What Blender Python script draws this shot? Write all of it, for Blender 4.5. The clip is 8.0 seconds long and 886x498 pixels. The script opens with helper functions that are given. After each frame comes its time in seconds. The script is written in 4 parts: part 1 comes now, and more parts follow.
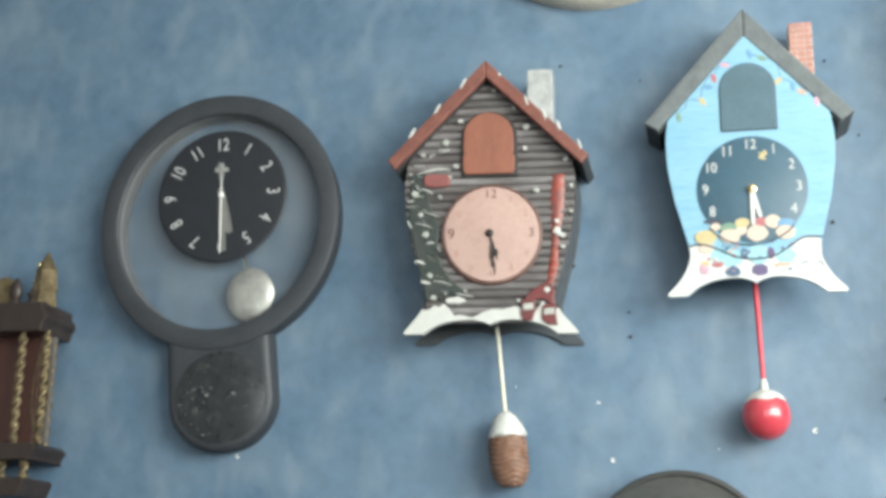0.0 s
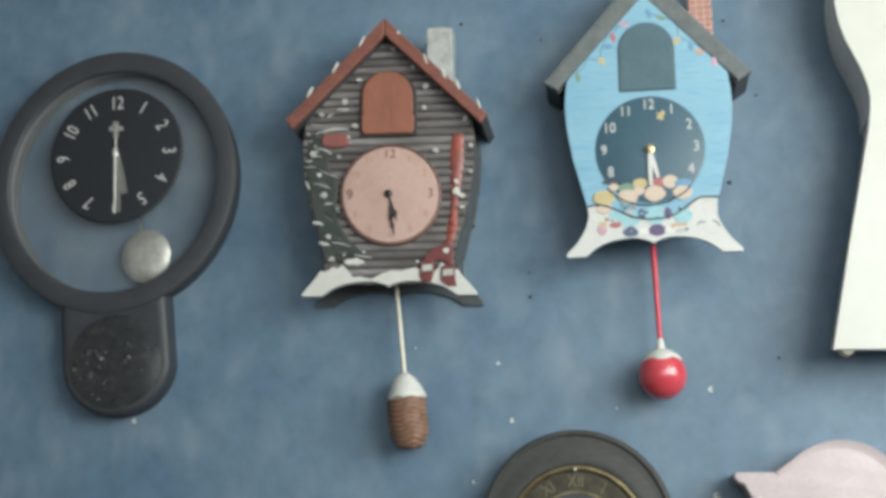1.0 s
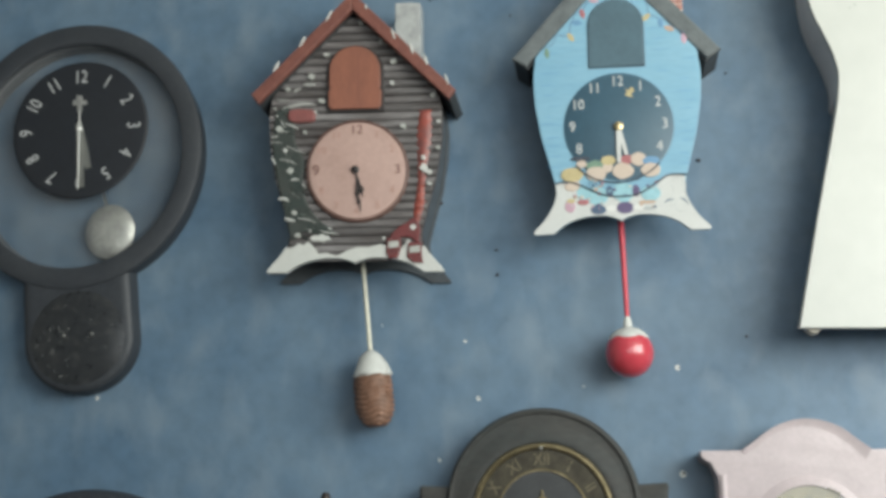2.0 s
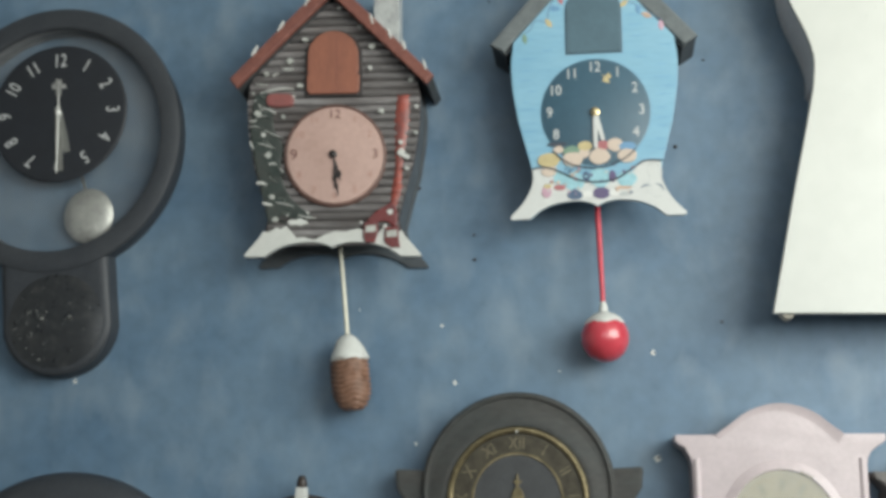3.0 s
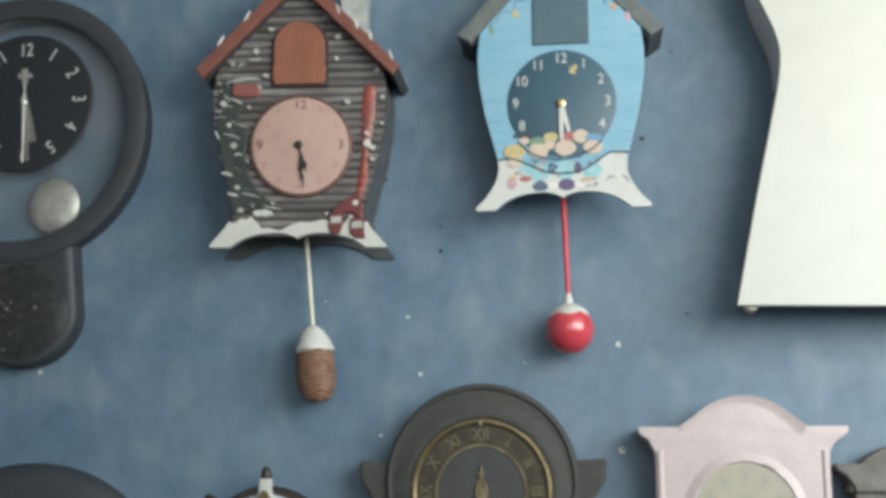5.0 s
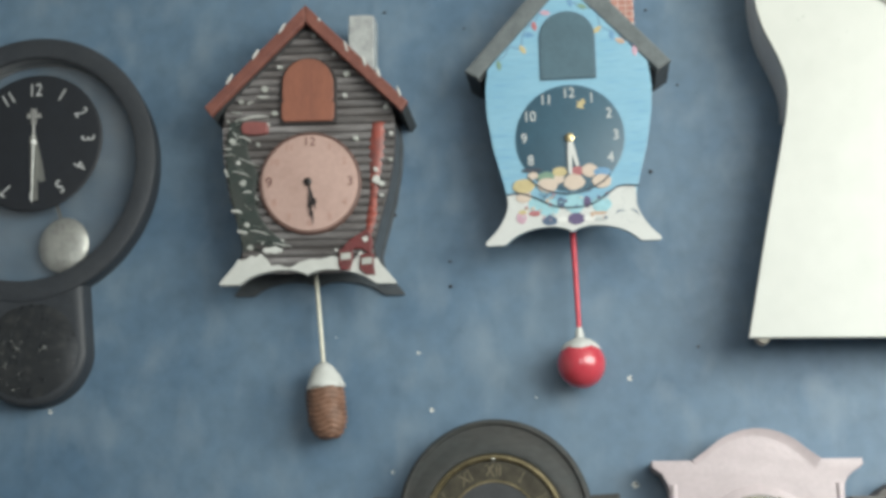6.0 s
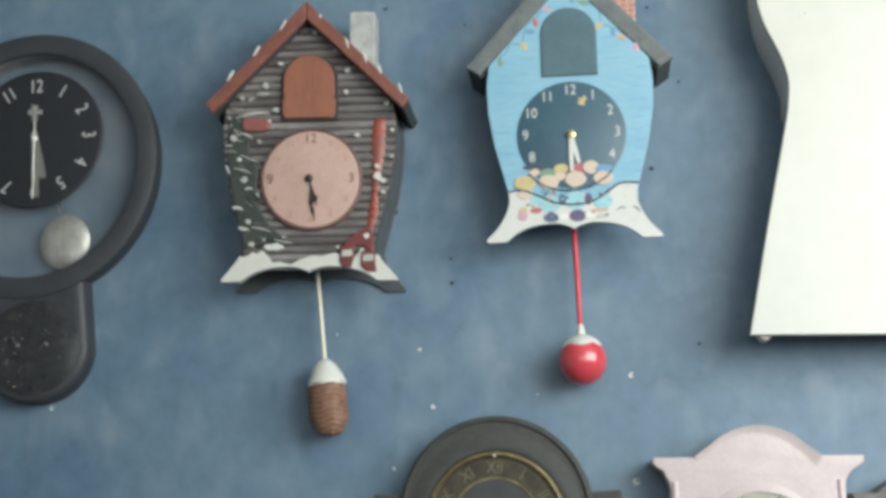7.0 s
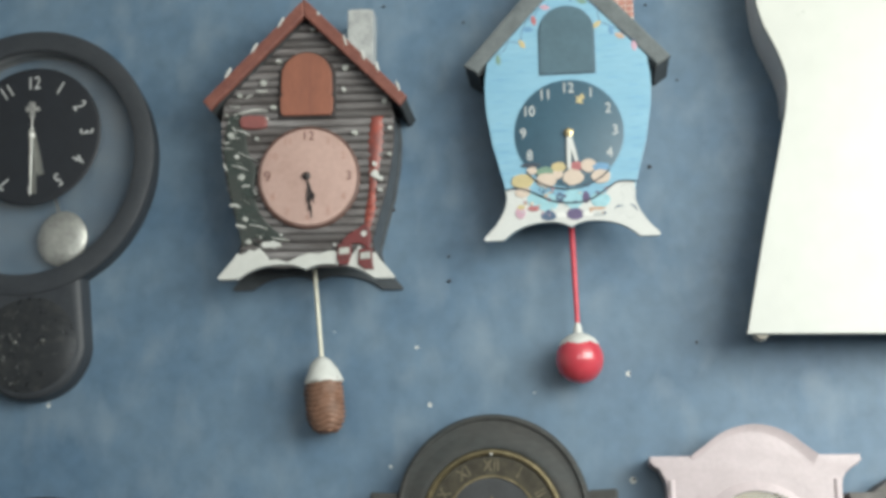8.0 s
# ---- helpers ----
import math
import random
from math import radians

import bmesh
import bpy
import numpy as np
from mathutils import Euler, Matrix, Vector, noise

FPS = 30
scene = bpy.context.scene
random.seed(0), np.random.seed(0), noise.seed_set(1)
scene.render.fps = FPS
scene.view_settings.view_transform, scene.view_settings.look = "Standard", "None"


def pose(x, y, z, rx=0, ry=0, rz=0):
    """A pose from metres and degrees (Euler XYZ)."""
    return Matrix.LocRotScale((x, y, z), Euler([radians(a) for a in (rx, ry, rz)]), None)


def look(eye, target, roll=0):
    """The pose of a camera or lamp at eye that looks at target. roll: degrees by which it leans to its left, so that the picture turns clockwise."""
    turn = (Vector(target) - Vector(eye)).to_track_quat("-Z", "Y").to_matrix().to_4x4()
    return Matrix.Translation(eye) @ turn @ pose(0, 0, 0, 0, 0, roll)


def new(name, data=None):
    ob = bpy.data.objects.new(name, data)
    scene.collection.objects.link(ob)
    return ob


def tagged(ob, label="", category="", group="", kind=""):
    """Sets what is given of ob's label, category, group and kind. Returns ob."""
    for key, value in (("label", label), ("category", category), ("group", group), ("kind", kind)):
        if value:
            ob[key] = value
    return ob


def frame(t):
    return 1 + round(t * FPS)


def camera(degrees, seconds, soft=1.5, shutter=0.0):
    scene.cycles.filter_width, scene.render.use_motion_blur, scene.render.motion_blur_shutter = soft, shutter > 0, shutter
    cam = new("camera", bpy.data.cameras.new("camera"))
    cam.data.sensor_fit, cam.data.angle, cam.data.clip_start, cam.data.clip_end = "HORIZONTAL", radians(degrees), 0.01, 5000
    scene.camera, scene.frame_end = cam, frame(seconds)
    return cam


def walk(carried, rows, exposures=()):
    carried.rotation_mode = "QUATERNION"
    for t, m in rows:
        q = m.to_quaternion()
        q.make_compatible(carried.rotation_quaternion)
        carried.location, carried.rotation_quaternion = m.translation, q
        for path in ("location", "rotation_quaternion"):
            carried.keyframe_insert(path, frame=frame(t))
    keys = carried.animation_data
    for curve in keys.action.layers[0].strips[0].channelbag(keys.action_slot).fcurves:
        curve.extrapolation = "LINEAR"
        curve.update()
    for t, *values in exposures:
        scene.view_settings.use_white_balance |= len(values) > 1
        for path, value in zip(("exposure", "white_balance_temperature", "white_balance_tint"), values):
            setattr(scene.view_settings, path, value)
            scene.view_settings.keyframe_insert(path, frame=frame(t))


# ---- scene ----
# ---- camera ----
cam = camera(38, 8.0, soft=3.8)
PATH = [
    (0, look((0.1796, -1.6255, 1.5483), (-0.2259, 0.2615, 2.0723), 1.50)),
    (0.2, look((0.1882, -1.6194, 1.5504), (-0.2112, 0.2708, 2.0678), 1.32)),
    (0.5, look((0.1892, -1.6173, 1.5527), (-0.1770, 0.2844, 2.0523), 1.13)),
    (0.7, look((0.2010, -1.6116, 1.5559), (-0.1453, 0.2983, 2.0381), 0.78)),
    (1, look((0.2074, -1.6086, 1.5602), (-0.0827, 0.3166, 2.0175), 0.43)),
    (1.2, look((0.2115, -1.6030, 1.5572), (-0.0647, 0.3241, 2.0154), 0.22)),
    (2.3, look((0.2225, -1.5929, 1.5517), (-0.0263, 0.3454, 1.9773), 0.61)),
    (2.5, look((0.2350, -1.5939, 1.5453), (-0.0131, 0.3448, 1.9694), 0.65)),
    (3, look((0.2366, -1.5933, 1.5439), (-0.0065, 0.3464, 1.9663), 0.64)),
    (3.5, look((0.2403, -1.5907, 1.5451), (0.0043, 0.3512, 1.9612), 0.66)),
    (4, look((0.2417, -1.5904, 1.5483), (0.0115, 0.3544, 1.9541), 0.64)),
    (4.2, look((0.2432, -1.5887, 1.5435), (0.0121, 0.3558, 1.9502), 0.69)),
    (4.5, look((0.2460, -1.5863, 1.5378), (0.0257, 0.3607, 1.9388), 0.74)),
    (4.8, look((0.2556, -1.5868, 1.5416), (0.0343, 0.3614, 1.9362), 0.73)),
    (5, look((0.2685, -1.5861, 1.5443), (0.0377, 0.3577, 1.9544), 0.72)),
    (5.1, look((0.2625, -1.5887, 1.5456), (0.0282, 0.3508, 1.9736), 0.54)),
    (5.2, look((0.2610, -1.5905, 1.5464), (0.0244, 0.3451, 1.9906), 0.36)),
    (6.3, look((0.2561, -1.5880, 1.5480), (0.0253, 0.3446, 2.0082), 0.12)),
    (6.5, look((0.2582, -1.5882, 1.5503), (0.0253, 0.3453, 2.0059), 0.15)),
    (7, look((0.2550, -1.5892, 1.5504), (0.0248, 0.3456, 2.0015), 0.15)),
    (7.5, look((0.2565, -1.5899, 1.5529), (0.0216, 0.3450, 2.0011), 0.16)),
    (8, look((0.2590, -1.5878, 1.5518), (0.0277, 0.3479, 1.9985), 0.30)),
]
walk(cam, PATH, exposures=((0, 1.04), (0.5, 0.92), (1, 0.44), (2.5, 0.28), (5.2, 0.3), (6.5, 0.38), (8, 0.46)))


# ---- world, daylight through the east window, added south fill ----
world = bpy.data.worlds.new("sky")
scene.world = world
world.use_nodes = True
wn = world.node_tree
sky = wn.nodes.new("ShaderNodeTexSky")
sky.sky_type = "NISHITA"
sky.sun_disc = False
sky.sun_elevation = radians(48)
sky.sun_rotation = radians(200)
wn.links.new(sky.outputs[0], wn.nodes["Background"].inputs[0])
wn.nodes["Background"].inputs[1].default_value = 0.1

sun_data = bpy.data.lights.new("sun", "SUN")
sun_data.energy, sun_data.angle, sun_data.color = 2.0, radians(0.5), (1.0, 0.95, 0.88)
sun = new("sun", sun_data)
sun.matrix_world = look((-6, 8, 10), (0, 0, 0))


def window_light(name, eye, target, w, h, power, col):
    data = bpy.data.lights.new(name, "AREA")
    data.shape, data.size, data.size_y, data.energy, data.color = "RECTANGLE", w, h, power, col
    ob = new(name, data)
    ob.matrix_world = look(eye, target)
    return ob


window_light("window_light_east", (1.63, -1.5, 2.2), (0.5, -0.28, 2.05), 1.8, 1.05, 53, (0.97, 1.0, 0.93))
# The south window is unseen, added as soft frontal fill.
window_light("fill_light_south", (0.5, -3.46, 2.0), (0.5, 0, 1.9), 1.8, 1.2, 14, (0.9, 0.97, 1.0))


# ---- materials ----
def mat(name, col, rough=0.5, metal=0.0, var=0.12, scale=60.0, bump=0.0, coat=0.0, tint=None, spread=(0.35, 0.7), stretch=(1, 1, 1), rand=0.0):
    """Colour with fine grain and broad patches, gloss that varies with them, and a light relief."""
    m = bpy.data.materials.new(name)
    m.use_nodes = True
    t = m.node_tree
    b = t.nodes["Principled BSDF"]
    b.inputs["Metallic"].default_value = metal
    b.inputs["Coat Weight"].default_value = coat
    b.inputs["Coat Roughness"].default_value = 0.15
    tc = t.nodes.new("ShaderNodeTexCoord")
    mp = t.nodes.new("ShaderNodeMapping")
    mp.inputs["Scale"].default_value = stretch
    t.links.new(tc.outputs["Object"], mp.inputs[0])
    fine = t.nodes.new("ShaderNodeTexNoise")
    fine.inputs["Scale"].default_value = scale * 6
    fine.inputs["Detail"].default_value = 4
    broad = t.nodes.new("ShaderNodeTexNoise")
    broad.inputs["Scale"].default_value = scale
    broad.inputs["Detail"].default_value = 6
    broad.inputs["Roughness"].default_value = 0.62
    for n in (fine, broad):
        t.links.new(mp.outputs[0], n.inputs["Vector"])
    ramp = t.nodes.new("ShaderNodeMapRange")
    ramp.inputs["From Min"].default_value, ramp.inputs["From Max"].default_value = spread
    t.links.new(broad.outputs["Fac"], ramp.inputs["Value"])
    mix = t.nodes.new("ShaderNodeMix")
    mix.data_type = "RGBA"
    other = tint or tuple(min(1, c * (1 - 2 * var)) for c in col)
    mix.inputs["A"].default_value, mix.inputs["B"].default_value = (*col, 1), (*other, 1)
    t.links.new(ramp.outputs[0], mix.inputs["Factor"])
    hsv = t.nodes.new("ShaderNodeHueSaturation")
    val = t.nodes.new("ShaderNodeMapRange")
    val.inputs["From Min"].default_value, val.inputs["From Max"].default_value = 0.25, 0.75
    val.inputs["To Min"].default_value, val.inputs["To Max"].default_value = 1 - var, 1 + var
    t.links.new(fine.outputs["Fac"], val.inputs["Value"])
    if rand:
        info = t.nodes.new("ShaderNodeObjectInfo")
        rr = t.nodes.new("ShaderNodeMapRange")
        rr.inputs["To Min"].default_value, rr.inputs["To Max"].default_value = 1 - rand, 1 + rand
        t.links.new(info.outputs["Random"], rr.inputs["Value"])
        mul = t.nodes.new("ShaderNodeMath")
        mul.operation = "MULTIPLY"
        t.links.new(val.outputs[0], mul.inputs[0])
        t.links.new(rr.outputs[0], mul.inputs[1])
        t.links.new(mul.outputs[0], hsv.inputs["Value"])
    else:
        t.links.new(val.outputs[0], hsv.inputs["Value"])
    t.links.new(mix.outputs["Result"], hsv.inputs["Color"])
    t.links.new(hsv.outputs[0], b.inputs["Base Color"])
    ro = t.nodes.new("ShaderNodeMapRange")
    ro.inputs["To Min"].default_value, ro.inputs["To Max"].default_value = max(0.03, rough - 0.1), min(1, rough + 0.1)
    t.links.new(broad.outputs["Fac"], ro.inputs["Value"])
    t.links.new(ro.outputs[0], b.inputs["Roughness"])
    if bump:
        bp = t.nodes.new("ShaderNodeBump")
        bp.inputs["Strength"].default_value, bp.inputs["Distance"].default_value = 0.6, bump
        t.links.new(fine.outputs["Fac"], bp.inputs["Height"])
        t.links.new(bp.outputs[0], b.inputs["Normal"])
    return m


def wall_paint():
    """Blue emulsion, rolled on unevenly: cloudy lighter and darker patches, rubbed scuffs, orange-peel relief."""
    m = mat("blue_wall_paint", (0.077, 0.135, 0.204), 0.5, 0, 0.12, 7.0, 0.0008, tint=(0.108, 0.168, 0.232), spread=(0.38, 0.62))
    t = m.node_tree
    b = t.nodes["Principled BSDF"]
    src = b.inputs["Base Color"].links[0].from_socket
    tc = t.nodes.new("ShaderNodeTexCoord")
    mp = t.nodes.new("ShaderNodeMapping")
    mp.inputs["Scale"].default_value = (1, 1, 0.6)
    scuff = t.nodes.new("ShaderNodeTexNoise")
    scuff.inputs["Scale"].default_value, scuff.inputs["Detail"].default_value, scuff.inputs["Distortion"].default_value = 20, 9, 0.25
    r = t.nodes.new("ShaderNodeMapRange")
    r.inputs["From Min"].default_value, r.inputs["From Max"].default_value = 0.5, 0.78
    r.inputs["To Max"].default_value = 0.6
    mx = t.nodes.new("ShaderNodeMix")
    mx.data_type = "RGBA"
    mx.inputs["B"].default_value = (0.19, 0.245, 0.295, 1)
    t.links.new(tc.outputs["Object"], mp.inputs[0])
    t.links.new(mp.outputs[0], scuff.inputs["Vector"])
    t.links.new(scuff.outputs["Fac"], r.inputs["Value"])
    t.links.new(r.outputs[0], mx.inputs["Factor"])
    t.links.new(src, mx.inputs["A"])
    t.links.new(mx.outputs["Result"], b.inputs["Base Color"])
    return m


def glass_mat():
    """Clear glass under a thin uneven grey dust film that also paints reflected haze."""
    m = bpy.data.materials.new("hazy_dusty_glass")
    m.use_nodes = True
    t = m.node_tree
    out = t.nodes["Material Output"]
    t.nodes.remove(t.nodes["Principled BSDF"])
    tr, gl, fr, mx, dust, film = (t.nodes.new(n) for n in ("ShaderNodeBsdfTransparent", "ShaderNodeBsdfGlossy", "ShaderNodeFresnel", "ShaderNodeMixShader", "ShaderNodeBsdfDiffuse", "ShaderNodeMixShader"))
    tr.inputs[0].default_value = (0.9, 0.9, 0.9, 1)
    dust.inputs[0].default_value = (0.42, 0.43, 0.44, 1)
    gl.inputs["Roughness"].default_value = 0.08
    fr.inputs[0].default_value = 1.45
    tc = t.nodes.new("ShaderNodeTexCoord")
    cloud = t.nodes.new("ShaderNodeTexNoise")
    cloud.inputs["Scale"].default_value, cloud.inputs["Detail"].default_value = 14, 5
    amount = t.nodes.new("ShaderNodeMapRange")
    amount.inputs["From Min"].default_value, amount.inputs["From Max"].default_value = 0.3, 0.7
    amount.inputs["To Min"].default_value, amount.inputs["To Max"].default_value = 0.022, 0.095
    t.links.new(tc.outputs["Object"], cloud.inputs["Vector"])
    t.links.new(cloud.outputs["Fac"], amount.inputs["Value"])
    t.links.new(amount.outputs[0], film.inputs[0])
    t.links.new(tr.outputs[0], film.inputs[1])
    t.links.new(dust.outputs[0], film.inputs[2])
    t.links.new(fr.outputs[0], mx.inputs[0])
    t.links.new(film.outputs[0], mx.inputs[1])
    t.links.new(gl.outputs[0], mx.inputs[2])
    t.links.new(mx.outputs[0], out.inputs[0])
    return m


M_WALL = wall_paint()
M_PLASTER = mat("grey_plaster", (0.62, 0.62, 0.6), 0.8, 0, 0.06, 3, 0.0005)
M_FLOOR = mat("worn_floor_boards", (0.11, 0.08, 0.06), 0.5, 0, 0.2, 6, 0.0004, stretch=(1, 8, 1))
M_CHIP = mat("bare_plaster", (0.72, 0.73, 0.7), 0.85, 0, 0.1, 200, 0.0004)
M_NAIL = mat("dark_iron", (0.05, 0.045, 0.045), 0.5, 0.6, 0.2, 300)
M_BLACK = mat("black_plastic", (0.026, 0.03, 0.037), 0.55, 0, 0.15, 30, 0.00005, tint=(0.034, 0.038, 0.044))
# Lighter grey puts window light into the case's inner wall.
M_GREYPLASTIC = mat("lit_grey_plastic", (0.12, 0.124, 0.13), 0.45, 0, 0.1, 30)
M_DIALBLACK = mat("black_dial", (0.012, 0.0145, 0.02), 0.55, 0, 0.1, 40)
M_PALE = mat("pale_print", (0.8, 0.8, 0.77), 0.6, 0, 0.1, 300)
# Numeral print dimmed in colour for the haze over it.
M_DULLPALE = mat("hazed_pale_print", (0.5, 0.51, 0.51), 0.6, 0, 0.15, 300)
M_DIMPRINT = mat("dull_silver_print", (0.3, 0.3, 0.29), 0.6, 0, 0.15, 300)
M_SILVER = mat("brushed_silver", (0.7, 0.7, 0.66), 0.3, 1, 0.12, 60, 0.0002, stretch=(1, 1, 0.2))
M_BOB = mat("aged_silver_bob", (0.72, 0.72, 0.67), 0.42, 0.7, 0.2, 45, 0.0003)
M_SMOKE = mat("smoky_glossy_plastic", (0.022, 0.024, 0.027), 0.3, 0, 0.3, 80, 0.0, tint=(0.05, 0.05, 0.05), spread=(0.5, 0.75))
M_GLASS = glass_mat()
# Pale streaks of the tint paint gloss highlights into the logs.
M_LOG = mat("painted_logs", (0.078, 0.068, 0.066), 0.38, 0, 0.25, 40, 0.0006, tint=(0.2, 0.19, 0.19), stretch=(0.25, 1, 1.4), rand=0.3)
M_LOGGAP = mat("dark_log_joint", (0.035, 0.03, 0.03), 0.6, 0, 0.2, 60)
M_ROOF = mat("red_brown_roof", (0.19, 0.07, 0.052), 0.5, 0, 0.2, 45, 0.0005, tint=(0.135, 0.046, 0.036))
M_DOOR = mat("orange_brown_door", (0.25, 0.095, 0.06), 0.45, 0, 0.1, 40, 0.0003, tint=(0.2, 0.076, 0.05), stretch=(1.6, 1, 0.4))
M_SNOW = mat("white_snow_paint", (0.51, 0.515, 0.49), 0.5, 0, 0.05, 60, 0.0004)
M_GREYSNOW = mat("greyed_snow_paint", (0.42, 0.43, 0.4), 0.5, 0, 0.15, 120, 0.0004)
M_PINK = mat("salmon_dial", (0.39, 0.26, 0.225), 0.5, 0, 0.07, 30, 0.0, tint=(0.44, 0.3, 0.262))
# Rim brown takes in the shadow groove round the raised dial.
M_DIALRIM = mat("shadow_brown_dial_rim", (0.13, 0.07, 0.058), 0.45, 0, 0.15, 60)
M_BROWNPRINT = mat("faded_brown_print", (0.42, 0.24, 0.2), 0.6, 0, 0.2, 400)
M_DARKPRINT = mat("dark_brown_print", (0.16, 0.07, 0.06), 0.6, 0, 0.2, 400)
M_HAND = mat("black_metal_hand", (0.03, 0.025, 0.025), 0.4, 0.3, 0.2, 200)
M_FIR = mat("dark_fir_green", (0.022, 0.034, 0.03), 0.5, 0, 0.3, 60, 0.0015, tint=(0.04, 0.044, 0.04))
M_RED = mat("red_strap_paint", (0.27, 0.062, 0.045), 0.4, 0, 0.2, 60, 0.0004, tint=(0.15, 0.055, 0.05), spread=(0.4, 0.65))
M_DEEPRED = mat("deep_red_paint", (0.15, 0.028, 0.028), 0.4, 0, 0.25, 80, 0.0004, tint=(0.1, 0.03, 0.03))
M_ROSE = mat("dull_red_mitten", (0.23, 0.075, 0.07), 0.45, 0, 0.18, 80, 0.0004, tint=(0.18, 0.065, 0.06))
M_CHIM = mat("frosted_chimney", (0.4, 0.41, 0.405), 0.35, 0, 0.15, 70, 0.0012, tint=(0.26, 0.27, 0.27), coat=0.4)
M_ROD = mat("cream_rod", (0.62, 0.6, 0.5), 0.5, 0, 0.08, 100)
M_CONE = mat("pine_cone_brown", (0.22, 0.12, 0.08), 0.55, 0, 0.2, 80, 0.0006)
M_BLUE = mat("sky_blue_print", (0.165, 0.335, 0.455), 0.42, 0, 0.06, 20, 0.0, tint=(0.21, 0.385, 0.49), stretch=(0.4, 1, 2.5))
M_BLUELINE = mat("darker_blue_line", (0.1, 0.28, 0.5), 0.5, 0, 0.1, 100)
M_SIDE = mat("dark_body_side", (0.065, 0.075, 0.085), 0.5, 0, 0.15, 60)
# Roof backs near black: the shade at the roof ends is in the colour.
M_ROOFBACK = mat("shade_dark_roof_back", (0.05, 0.056, 0.06), 0.6, 0, 0.15, 60)
M_GREYROOF = mat("grey_green_roof", (0.125, 0.14, 0.145), 0.75, 0, 0.14, 40, 0.0005, tint=(0.085, 0.098, 0.103))
M_SLATE = mat("slate_blue_dial", (0.038, 0.088, 0.128), 0.45, 0, 0.06, 30)
M_SLATEDOOR = mat("slate_blue_door", (0.06, 0.112, 0.145), 0.5, 0, 0.08, 30, 0.0002)
M_BRICK = mat("red_brick_print", (0.4, 0.19, 0.155), 0.6, 0, 0.15, 120)
M_MORTAR = mat("pale_mortar", (0.6, 0.5, 0.45), 0.7, 0, 0.1, 120)
M_WHITE = mat("white_print", (0.5, 0.508, 0.495), 0.45, 0, 0.03, 40)
M_GOLD = mat("brass", (0.72, 0.58, 0.33), 0.28, 1, 0.12, 120, 0.0002)
M_OLDGOLD = mat("tarnished_gilt", (0.24, 0.185, 0.105), 0.5, 0.7, 0.35, 90, 0.0006)
M_BALL = mat("glossy_red_ball", (0.48, 0.05, 0.07), 0.22, 0, 0.06, 40, 0.0, coat=0.5)
M_REDROD = mat("red_rod", (0.5, 0.035, 0.06), 0.4, 0, 0.1, 80)
M_IVORY = mat("ivory_white_lacquer", (0.46, 0.466, 0.436), 0.35, 0, 0.03, 6, 0.0001)
M_IVORYSIDE = mat("matt_white_side", (0.62, 0.62, 0.64), 0.6, 0, 0.05, 20)
M_FELT = mat("beige_felt_pad", (0.62, 0.58, 0.5), 0.9, 0, 0.15, 200, 0.0006)
M_BLUSH = mat("pale_pink_gloss_paint", (0.46, 0.39, 0.402), 0.4, 0, 0.05, 30, 0.0004)
M_CREAM = mat("aged_cream_dial", (0.31, 0.275, 0.185), 0.6, 0, 0.14, 50, 0.0, tint=(0.26, 0.235, 0.165))
M_OLIVE = mat("olive_marker", (0.2, 0.19, 0.13), 0.5, 0, 0.15, 200)
M_EBONY = mat("ebonised_wood", (0.033, 0.037, 0.036), 0.72, 0, 0.25, 30, 0.0002, tint=(0.042, 0.04, 0.037), stretch=(0.4, 1, 1))
M_GILTRING = mat("dull_gilt_ring", (0.2, 0.163, 0.092), 0.45, 0.8, 0.3, 60, 0.0002)
M_NUMGILT = mat("worn_gilt_numeral", (0.18, 0.152, 0.095), 0.5, 0.4, 0.3, 200)
# Black raised to grey for haze and glass reflection over this dial.
M_ROMANDIAL = mat("haze_greyed_black_dial", (0.032, 0.034, 0.036), 0.5, 0, 0.15, 40)
M_BRONZE = mat("dark_bronze_chapter_ring", (0.055, 0.047, 0.03), 0.45, 0.5, 0.3, 80, 0.0002)
M_MAHOG = mat("dark_red_wood", (0.075, 0.028, 0.022), 0.4, 0, 0.25, 30, 0.0003, tint=(0.045, 0.02, 0.017), stretch=(2, 1, 0.3))
M_DARKWOOD = mat("dark_walnut", (0.035, 0.024, 0.02), 0.45, 0, 0.25, 40, 0.0004)
M_DELFT = mat("white_glazed_china", (0.5, 0.54, 0.6), 0.15, 0, 0.04, 30, coat=0.5)
M_COBALT = mat("cobalt_glaze", (0.03, 0.06, 0.3), 0.2, 0, 0.3, 150, coat=0.5)
M_GREYWOOD = mat("grey_brown_wood", (0.125, 0.115, 0.108), 0.55, 0, 0.2, 40, 0.0004)
